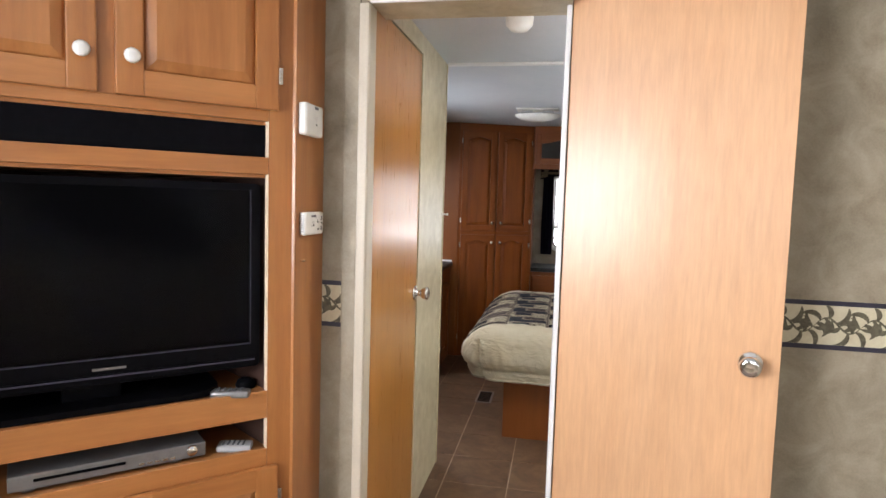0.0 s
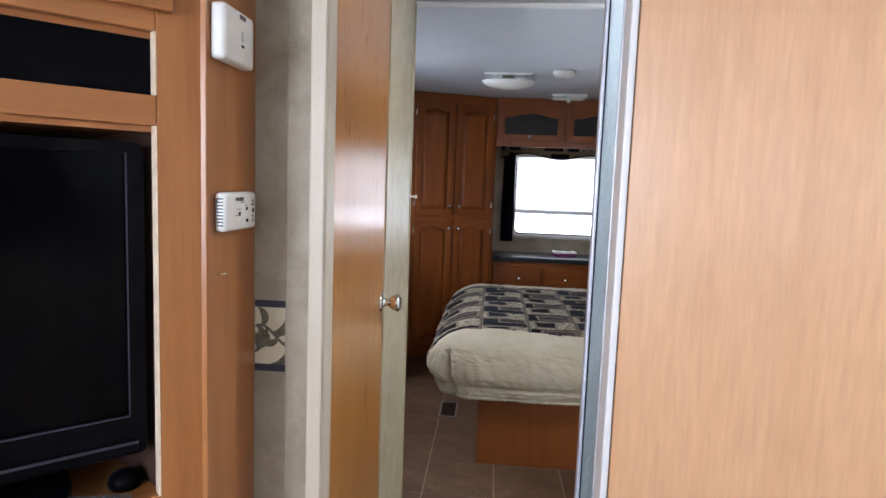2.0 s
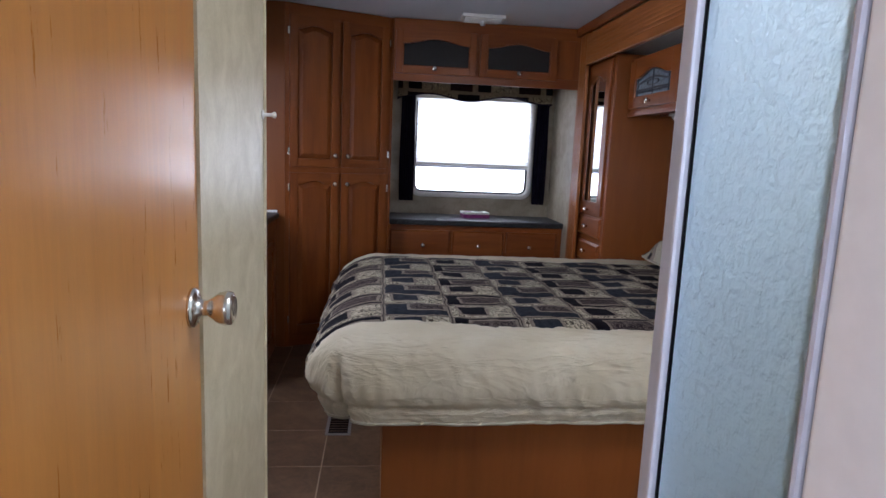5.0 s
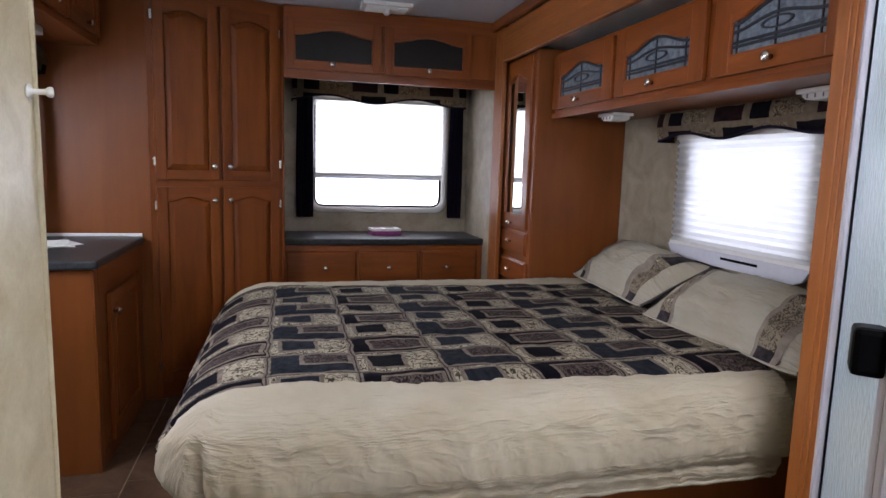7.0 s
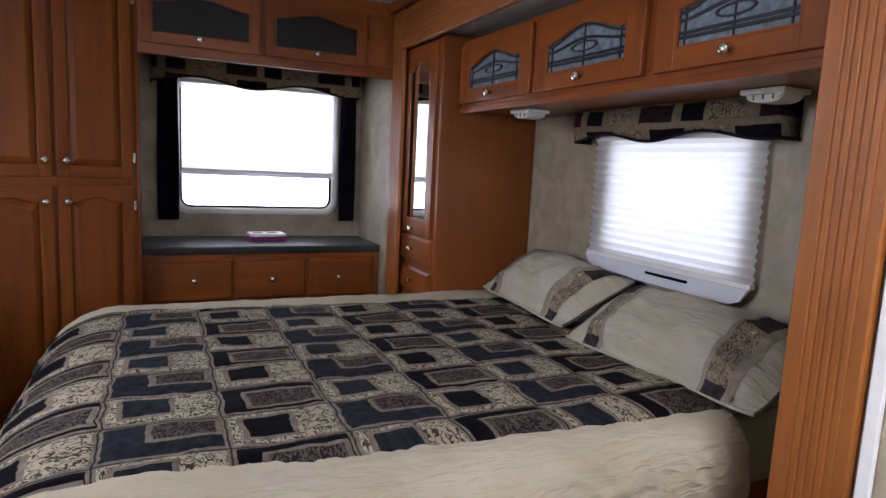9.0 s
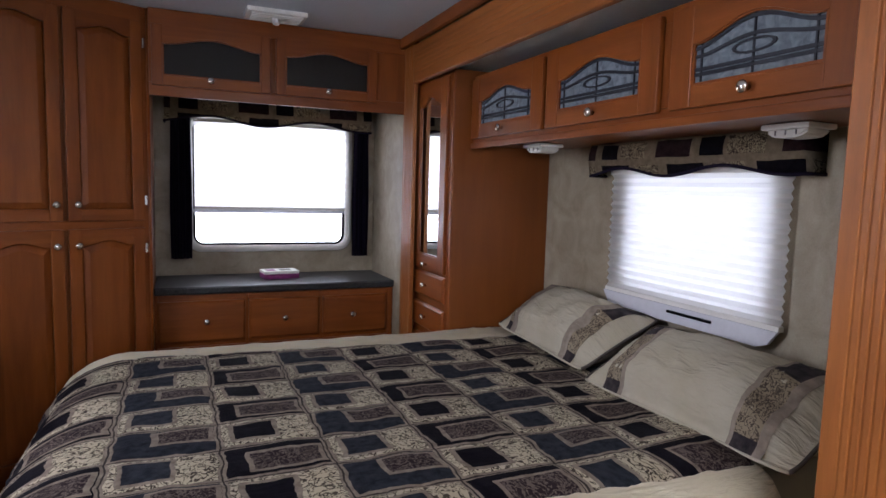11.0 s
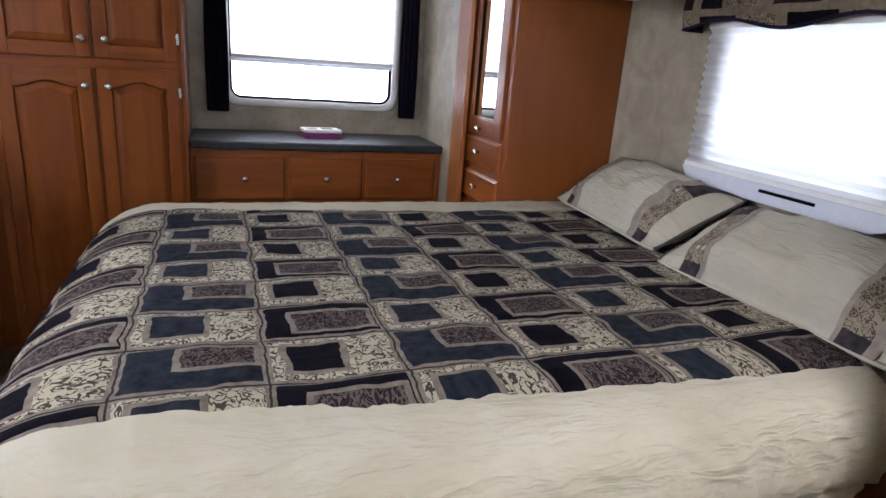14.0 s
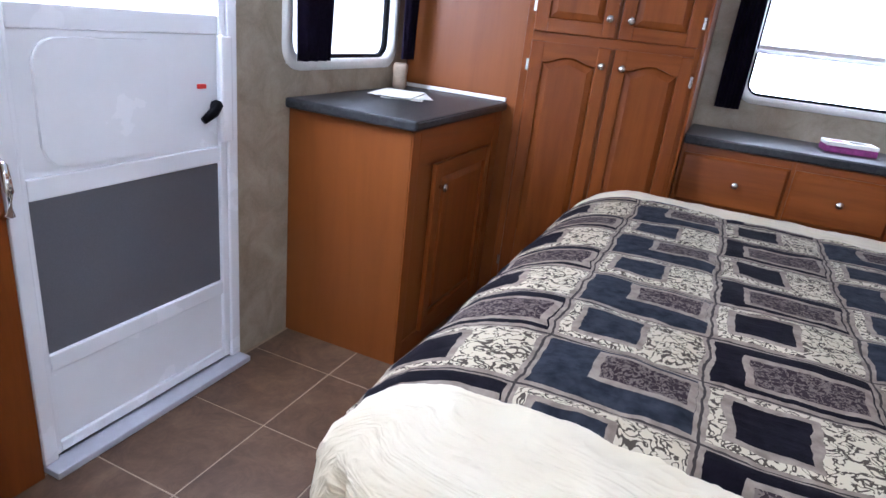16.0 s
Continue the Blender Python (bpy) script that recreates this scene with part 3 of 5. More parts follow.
# casing of the doorway and strips of trim
tagged(block("trim_wall_batten", -0.366, -0.3195, BULK - 0.008, BULK - 0.0005, 0, 2.05, WALLPAPER, None, 0.002), "papered batten beside the doorway", "trim", kind="structure")
tagged(block("trim_doorway_head", -0.291, 0.273, BULK - 0.012, BULK - 0.001, 1.945, 1.985, WHITE_TRIM, None, 0.004), "white door head casing", "trim", kind="structure")
tagged(block("trim_jamb_left", -0.2985, -0.288, BULK - 0.010, BULK + 0.052, 0, 1.945, TRIM, None, 0.003), "pale jamb of the doorway", "trim", kind="structure")
tagged(block("trim_casing_left", -0.3190, -0.2890, BULK - 0.020, BULK - 0.0105, 0, 1.944, TRIM, None, 0.004), "pale casing strip of the doorway", "trim", kind="structure")
tagged(block("trim_jamb_right", 0.274, 0.2885, BULK_R - 0.066, BULK_R + 0.004, 0, 1.954, WHITE_TRIM, None, 0.004), "white jamb of the doorway", "trim", kind="structure")
tagged(block("trim_entry_panel", LW + 0.001, LW + 0.022, -0.30, 0.105, 0, 2.05, WOOD_V, None, 0.003), "wooden casing panel beside the entry door", "trim", kind="structure")
tagged(block("trim_ceiling_seam", -0.30, 0.45, -0.475, -0.44, CEIL - 0.014, CEIL - 0.001, WHITE_TRIM, None, 0.004), "white strip over a ceiling joint", "trim", kind="structure")
tagged(block("trim_passage_corner", -0.356, -0.302, -0.4485, -0.442, 0, CEIL, CREAM_WALL, None, 0.004), "cream corner strip of the passage wall", "trim", kind="structure")


def fluted(name, m, w, length, flutes, thick, material, label):
    """A casing board along local z with raised rounded flutes on its front."""
    bm = bmesh.new()
    edge = w * 0.16
    pitch = (w - 2 * edge) / flutes
    pts = [(0, 0), (0, -thick + 0.004), (0.004, -thick)]
    for k in range(flutes):
        for u, dip in ((0.10, 0.0), (0.66, 0.0), (0.74, 0.0011), (0.83, 0.0016), (0.92, 0.0011)):
            pts.append((edge + (k + u) * pitch, -thick + dip))
    pts += [(w - 0.004, -thick), (w, -thick + 0.004), (w, 0)]
    a = [bm.verts.new((x, y, 0)) for x, y in pts]
    b = [bm.verts.new((x, y, length)) for x, y in pts]
    n = len(pts)
    for i in range(n):
        bm.faces.new((a[i], a[(i + 1) % n], b[(i + 1) % n], b[i]))
    bm.faces.new(a)
    bm.faces.new(b[::-1])
    ob = part(name, bm, material)
    ob.matrix_world = m
    return tagged(ob, label, "trim", kind="structure")


fluted("trim_slide_near", pose(RW - 0.001, -0.316, 0, 0, 0, -90), 0.15, CEIL - 0.002, 6, 0.02, CASING, "fluted wooden casing beside the bed slide-out")
fluted("trim_slide_far", pose(RW - 0.001, 2.03, 0, 0, 0, -90), 0.15, CEIL - 0.002, 5, 0.02, CASING, "fluted wooden casing beside the bed slide-out")
fascia = fluted("trim_slide_head", Matrix.Identity(4), 0.186, 2.19, 6, 0.024, CASING, "fluted wooden head casing over the bed slide-out")
fascia.matrix_world = Matrix(((0, 1, 0, RW - 0.001), (0, 0, 1, -0.315), (1, 0, 0, 1.815), (0, 0, 0, 1)))
tagged(block("trim_slide_cornice", RW - 0.05, RW - 0.026, -0.46, 2.03, 2.004, CEIL - 0.002, WOOD_Y, None, 0.006), "wooden cornice over the bed slide-out", "trim", kind="structure")
tagged(block("trim_shower_wall_strip", RW - 0.012, RW - 0.001, -0.50, -0.475, 0, CEIL, WHITE_TRIM, None, 0.003), "white strip beside the wooden casing", "trim", kind="structure")


# ---- windows ----
def window(name, m, w, h, rail, label, radius=0.06):
    """A window with round corners, centred, seen from -y; it sits in a wall 4 cm thick whose face is at y = 0."""
    win = thing(name, m, label, "window", kind="structure")
    bm = bmesh.new()
    add_ring(bm, rounded(w + 0.05, h + 0.05, radius + 0.02), rounded(w - 0.02, h - 0.02, radius), -0.014, 0.03)
    part("window_frame", bm, WHITE, win, "white moulded inner frame", True)
    bm = bmesh.new()
    add_ring(bm, rounded(w - 0.016, h - 0.016, radius), rounded(w - 0.044, h - 0.044, radius - 0.015), 0.012, 0.034)
    part("gasket", bm, BLACK, win, "black rubber gasket", True)
    bm = bmesh.new()
    add_prism(bm, rounded(w - 0.03, h - 0.03, radius - 0.01), 0.024, 0.028)
    pane = part("pane", bm, PANE, win)
    pane.visible_shadow = False
    if rail is not None:
        block("rail", -w / 2 + 0.012, w / 2 - 0.012, 0.008, 0.022, rail - 0.011, rail + 0.011, ALU, win, 0.003, "grey sliding rail")
    return win


window("window_1", pose(0.65, REAR, 1.295), 0.875, 0.72, -0.155, "rear window with rounded corners, bright daylight behind")
window("window_2", pose(1.80, 0.575, 1.1625, 0, 0, -90), 0.67, 0.465, None, "bedside window behind a lowered pleated shade", 0.04)
window("window_3", pose(LW, 1.33, 1.27, 0, 0, 90), 0.65, 0.65, None, "side window over the counter, bright daylight behind")
window("window_4", pose(RW, -3.9, 1.4, 0, 0, -90), 1.58, 0.88, None, "lounge window")
window("window_5", pose(LW, -4.1, 1.4, 0, 0, 90), 1.58, 0.88, None, "lounge window")
window("window_6", pose(0.1, -6.06, 1.4, 0, 0, 180), 1.09, 0.83, None, "lounge end window")


def pleated_shade(m, w, z_top, z_low, label, pleats=16, stack=0.0):
    """A pleated cloth shade hung from z_top down to z_low, with a rail at the foot."""
    sh = thing("pleated_shade", m, label, "window shade")
    bm = bmesh.new()
    n = pleats * 2
    rows = []
    for k in range(n + 1):
        z = z_top + (z_low + stack - z_top) * k / n
        y = -0.006 if k % 2 else -0.018
        rows.append([bm.verts.new((x, y, z)) for x in (-w / 2, w / 2)])
    if stack:
        for k in range(1, 9):
            rows.append([bm.verts.new((x, -0.006 if k % 2 else -0.02, z_low + stack * (1 - k / 8))) for x in (-w / 2, w / 2)])
    for a, b in zip(rows, rows[1:]):
        bm.faces.new((a[0], a[1], b[1], b[0]))
    part("cloth", bm, BLIND, sh)
    block("head_rail", -w / 2, w / 2, -0.026, -0.001, z_top, z_top + 0.02, WHITE, sh, 0.003)
    block("foot_rail", -w / 2, w / 2, -0.024, -0.001, z_low - 0.018, z_low, WHITE, sh, 0.003)
    return sh


pleated_shade(pose(0.65, REAR - 0.018, 0), 0.84, 1.625, 1.165, "white pleated shade drawn down to the window rail", 10, 0.03)
bed_shade = pleated_shade(pose(1.785, 0.585, 0, 0, 0, -90), 0.80, 1.375, 0.925, "white pleated shade lowered over the bedside window", 15)
bm = bmesh.new()
add_prism(bm, [(-0.40, 0.908), (0.40, 0.908), (0.37, 0.865), (0.33, 0.85), (-0.33, 0.85), (-0.37, 0.865)], -0.03, -0.018)
part("sill_board", bm, SHADE_EDGE, bed_shade, "pale grey scalloped sill board")
block("latch_slot", -0.04, 0.16, -0.034, -0.029, 0.882, 0.892, BLACK, bed_shade, 0.001)


# ---- curtains and valances ----
def curtain(m, w, h, label, group=""):
    """A narrow gathered curtain, centred in x, from z = 0 up to h."""
    bm = bmesh.new()
    nu, nv = 28, 12
    g = [[bm.verts.new((w * (u / nu - 0.5) * (1 + 0.06 * math.sin(5 * v / nv)), -0.03 + 0.012 * math.sin(u / nu * math.pi * 7 + 0.4 * math.sin(3 * v / nv)), h * v / nv)) for u in range(nu + 1)] for v in range(nv + 1)]
    for v in range(nv):
        for u in range(nu):
            bm.faces.new((g[v][u], g[v][u + 1], g[v + 1][u + 1], g[v + 1][u]))
    bmesh.ops.solidify(bm, geom=bm.faces[:], thickness=0.004)
    ob = part("curtain", bm, CURTAIN, None, "", True)
    ob.matrix_world = m
    return tagged(ob, label, "curtain", group)


curtain(pose(0.162, REAR - 0.035, 0.88), 0.105, 0.80, "dark plum gathered curtain beside the rear window", "rear window curtains")
curtain(pose(1.155, REAR - 0.035, 0.88), 0.095, 0.80, "dark plum gathered curtain beside the rear window", "rear window curtains")
curtain(pose(LW + 0.03, 1.07, 0.955, 0, 0, 90), 0.17, 0.72, "dark plum gathered curtain beside the side window", "side window curtains")
curtain(pose(LW + 0.03, 1.70, 0.955, 0, 0, 90), 0.09, 0.72, "dark plum gathered curtain beside the side window", "side window curtains")


def valance(m, w, h, dip, label, depth=0.07):
    """A padded cornice with a waved lower edge, centred in x, its top at z = 0."""
    bm = bmesh.new()
    uvl = bm.loops.layers.uv.new("UVMap")
    nu, nv = 48, 6

    def edge(u):
        return -h - dip * (0.5 + 0.5 * math.cos(2 * math.pi * u * 2.0 + 0.6)) * 0.9 + dip * 0.5

    cols = [(-w / 2, 0.0)] + [(-w / 2 + w * k / nu, -depth) for k in range(nu + 1)] + [(w / 2, 0.0)]
    g, where = [], 0.0
    for i, (x, y) in enumerate(cols):
        if i:
            where += math.hypot(x - cols[i - 1][0], y - cols[i - 1][1])
        low = edge(min(1, max(0, x / w + 0.5)))
        g.append([(bm.verts.new((x, y - 0.012 * math.sin(math.pi * k / nv) * (1 if y < 0 else 0), low * k / nv)), (where, 0.17 + low * k / nv)) for k in range(nv + 1)])
    for a, b in zip(g, g[1:]):
        for k in range(nv):
            q = (a[k], b[k], b[k + 1], a[k + 1])
            f = bm.faces.new([v for v, _ in q])
            for loop, (_, uv) in zip(f.loops, q):
                loop[uvl].uv = uv
    bmesh.ops.solidify(bm, geom=bm.faces[:], thickness=0.01)
    ob = part("valance", bm, VALANCE, None, "", True)
    ob.matrix_world = m
    bm = bmesh.new()
    sweep(bm, [(x, y, edge(min(1, max(0, x / w + 0.5)))) for x, y in cols], 0.006, 6)
    part("piping", bm, CURTAIN, ob, "dark corded lower edge", True)
    return tagged(ob, label, "valance")


valance(pose(0.645, REAR - 0.001, 1.745), 1.12, 0.115, 0.045, "patchwork cloth valance with a waved edge over the rear window", 0.10)
valance(pose(1.799, 0.585, 1.495, 0, 0, -90), 0.95, 0.115, 0.035, "patchwork cloth valance with a waved edge over the bedside window", 0.085)
valance(pose(LW + 0.001, 1.36, 1.72, 0, 0, 90), 0.86, 0.11, 0.04, "patchwork cloth valance with a waved edge over the side window", 0.08)

# ---- wardrobe, side counter, dresser and overhead cabinets ----
WL, WR = Vector((-0.60, 1.79)), Vector((0.03, 2.06))
turn = math.degrees(math.atan2(WR.y - WL.y, WR.x - WL.x))
wide = (WR - WL).length
wardrobe = thing("wardrobe", pose(WL.x, WL.y, 0, 0, 0, turn), "tall stained wooden corner wardrobe with four closed doors", "wardrobe")
inv = wardrobe.matrix_world.inverted()
foot = [inv @ Vector((x, y, 0)) for x, y in ((-0.60, 1.79), (0.03, 2.06), (0.03, 2.618), (-1.108, 2.618), (-1.108, 1.80))]
bm = bmesh.new()
lo = [bm.verts.new((p.x, p.y, 0)) for p in foot]
hi = [bm.verts.new((p.x, p.y, CEIL - 0.003)) for p in foot]
bm.faces.new(lo)
bm.faces.new(hi[::-1])
for i in range(5):
    bm.faces.new((lo[i], lo[(i + 1) % 5], hi[(i + 1) % 5], hi[i]))
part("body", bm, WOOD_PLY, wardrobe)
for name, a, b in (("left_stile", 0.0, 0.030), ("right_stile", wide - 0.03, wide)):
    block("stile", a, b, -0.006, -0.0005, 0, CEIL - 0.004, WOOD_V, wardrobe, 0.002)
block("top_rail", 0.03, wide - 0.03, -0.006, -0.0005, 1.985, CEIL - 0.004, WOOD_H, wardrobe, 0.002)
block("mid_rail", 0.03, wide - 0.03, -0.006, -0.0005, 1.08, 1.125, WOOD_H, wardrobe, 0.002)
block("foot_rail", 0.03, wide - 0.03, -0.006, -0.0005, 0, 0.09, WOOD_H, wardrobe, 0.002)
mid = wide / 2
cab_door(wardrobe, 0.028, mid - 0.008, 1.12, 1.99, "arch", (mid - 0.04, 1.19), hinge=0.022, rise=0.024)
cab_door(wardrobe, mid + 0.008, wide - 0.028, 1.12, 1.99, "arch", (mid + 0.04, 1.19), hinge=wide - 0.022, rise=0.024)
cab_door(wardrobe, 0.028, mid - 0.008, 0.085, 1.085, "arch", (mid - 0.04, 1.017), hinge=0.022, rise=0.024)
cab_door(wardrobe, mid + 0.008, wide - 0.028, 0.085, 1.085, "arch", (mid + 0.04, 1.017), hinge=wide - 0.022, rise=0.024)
bm = bmesh.new()
sweep(bm, [(wide - 0.002, -0.008, 0.0), (wide - 0.002, -0.008, CEIL - 0.004)], 0.007, 8)
part("corner_bead", bm, WOOD_V, wardrobe, "", True)

side = thing("side_cabinet", pose(-0.655, 1.02, 0, 0, 0, 90), "stained wooden base cabinet with one door beside the entry", "cabinet")
block("body", 0.0, 0.768, 0.001, 0.453, 0.0, 0.806, WOOD_PLY, side, 0.002)
block("stile", 0.0, 0.05, -0.005, 0.0005, 0, 0.806, WOOD_V, side, 0.002)
block("stile", 0.70, 0.768, -0.005, 0.0005, 0, 0.806, WOOD_V, side, 0.002)
block("rail", 0.05, 0.70, -0.005, 0.0005, 0.685, 0.806, WOOD_H, side, 0.002)
block("rail", 0.05, 0.70, -0.005, 0.0005, 0.0, 0.07, WOOD_H, side, 0.002)
cab_door(side, 0.16, 0.655, 0.065, 0.68, "flat", (0.195, 0.60))


def counter(name, m, w, d, t, label):
    """A laminate top with a rounded front edge, from x = 0 to w and y = 0 (front) to d."""
    bm = bmesh.new()
    add_box(bm, 0, w, 0, d, 0, t, 0.008)
    ob = part(name, bm, COUNTER)
    ob.matrix_world = m
    block("front_edge", 0.006, w - 0.006, -0.003, 0.004, 0.006, t - 0.006, COUNTER, ob, 0.003)
    return tagged(ob, label, "countertop")


counter("countertop", pose(-0.632, 0.995, 0.807, 0, 0, 90), 0.79, 0.475, 0.032, "charcoal speckled laminate top on the side cabinet")
tagged(block("counter_splash", LW + 0.002, -0.64, 1.778, 1.789, 0.841, 0.856, WHITE, None, 0.002), "thin pale joint strip along the countertop", "trim", kind="structure")

dresser = thing("dresser", pose(0.034, 2.205, 0), "low stained wooden dresser with three drawers under the rear window", "dresser")
block("body", 0, 1.217, 0.001, 0.413, 0, 0.742, WOOD_H, dresser, 0.002)
for a, b in ((0, 0.02), (0.425, 0.44), (0.806, 0.82), (1.19, 1.217)):
    block("stile", a, b, -0.005, 0.0005, 0, 0.742, WOOD_V, dresser, 0.002)
for a, b in ((0.012, 0.424), (0.441, 0.803), (0.823, 1.18)):
    drawer_front(dresser, a, b, 0.50, 0.708, (0.5 * (a + b) + 0.05 * (0.61 - 0.5 * (a + b)), 0.606))
    cab_door(dresser, a, b, 0.06, 0.48, "flat", ((a + b) / 2, 0.44))
counter("countertop", pose(0.034, 2.178, 0.744), 1.218, 0.44, 0.038, "charcoal speckled laminate top under the rear window")

over = thing("overhead_cabinet", pose(0.036, 2.02, 1.677), "stained wooden overhead cabinet with two smoked panes at the ceiling", "cabinet")
block("body", 0, 1.216, 0.02, 0.597, 0.075, 0.379, WOOD_H, over, 0.002)
block("face_rail", 0, 1.216, 0.0005, 0.0195, 0.0, 0.06, WOOD_H, over, 0.003)
block("face_rail", 0, 1.216, 0.0005, 0.0195, 0.30, 0.379, WOOD_H, over, 0.003)
for a, b in ((0, 0.03), (0.515, 0.555), (1.03, 1.216)):
    block("stile", a, b, 0.0005, 0.0195, 0.06, 0.30, WOOD_V, over, 0.002)
cab_door(over, 0.012, 0.523, 0.045, 0.308, "mesh", (0.256, 0.078), stile=0.045, rise=0.035)
cab_door(over, 0.547, 1.045, 0.045, 0.308, "mesh", (0.796, 0.078), stile=0.045, rise=0.035)

left_over = thing("overhead_cabinet", pose(-0.80, 0.93, 1.735, 0, 0, 90), "stained wooden overhead cabinet above the side counter", "cabinet")
block("body", 0, 0.855, 0.001, 0.306, 0.0, 0.322, WOOD_H, left_over, 0.002)
cab_door(left_over, 0.03, 0.42, 0.03, 0.30, "arch", (0.225, 0.06))
cab_door(left_over, 0.435, 0.825, 0.03, 0.30, "arch", (0.63, 0.06))

bedside = thing("mirror_cabinet", pose(1.29, 1.975, 0, 0, 0, -90), "tall narrow wooden cabinet with a mirror door and drawers", "cabinet")
block("body", 0, 0.475, 0.001, 0.509, 0, 1.833, WOOD_PLY, bedside, 0.003)
for a, b in ((0, 0.03), (0.435, 0.475)):
    block("stile", a, b, -0.005, 0.0005, 0, 1.832, WOOD_V, bedside, 0.002)
cab_door(bedside, 0.02, 0.432, 0.90, 1.81, "mirror", (0.225, 0.925), stile=0.075, rise=0.04, rail=0.07)
for z in (0.76, 0.60, 0.44, 0.28):
    drawer_front(bedside, 0.02, 0.436, z, z + 0.125, (0.228, z + 0.062))

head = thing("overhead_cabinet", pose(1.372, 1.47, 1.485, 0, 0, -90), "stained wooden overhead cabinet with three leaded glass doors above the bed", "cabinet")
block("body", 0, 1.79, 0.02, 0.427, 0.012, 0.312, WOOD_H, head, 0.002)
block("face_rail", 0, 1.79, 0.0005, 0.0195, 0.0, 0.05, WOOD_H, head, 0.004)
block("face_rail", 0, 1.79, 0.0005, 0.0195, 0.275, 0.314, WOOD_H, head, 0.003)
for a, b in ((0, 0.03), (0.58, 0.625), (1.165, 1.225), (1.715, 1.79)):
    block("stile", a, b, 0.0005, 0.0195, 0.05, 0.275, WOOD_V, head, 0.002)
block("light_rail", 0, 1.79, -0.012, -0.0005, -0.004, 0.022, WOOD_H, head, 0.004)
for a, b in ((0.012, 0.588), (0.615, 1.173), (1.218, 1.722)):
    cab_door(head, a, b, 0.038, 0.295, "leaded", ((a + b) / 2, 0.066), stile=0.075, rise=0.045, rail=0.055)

# ---- bed ----
bed = thing("bed_base", pose(0, 0, 0), "stained wooden platform under the bed", "bed")
block("front_panel", 0.0, 1.78, 0.0, 0.02, 0.0, 0.40, WOOD_PLY, bed, 0.003)
block("foot_panel", 0.0, 0.02, 0.0205, 1.48, 0.0, 0.40, WOOD_PLY, bed, 0.003)
block("back_panel", 0.0205, 1.78, 1.46, 1.48, 0.0, 0.40, WOOD_PLY, bed, 0.003)
block("deck", 0.0205, 1.78, 0.0205, 1.459, 0.38, 0.40, WOOD_H, bed, 0.002)
bm = bmesh.new()
add_box(bm, -0.10, 1.795, -0.03, 1.47, 0.402, 0.60, 0.05)
mattress = tagged(part("mattress", bm, SHAM, None, "", True), "cream mattress hidden under the comforter", "mattress")


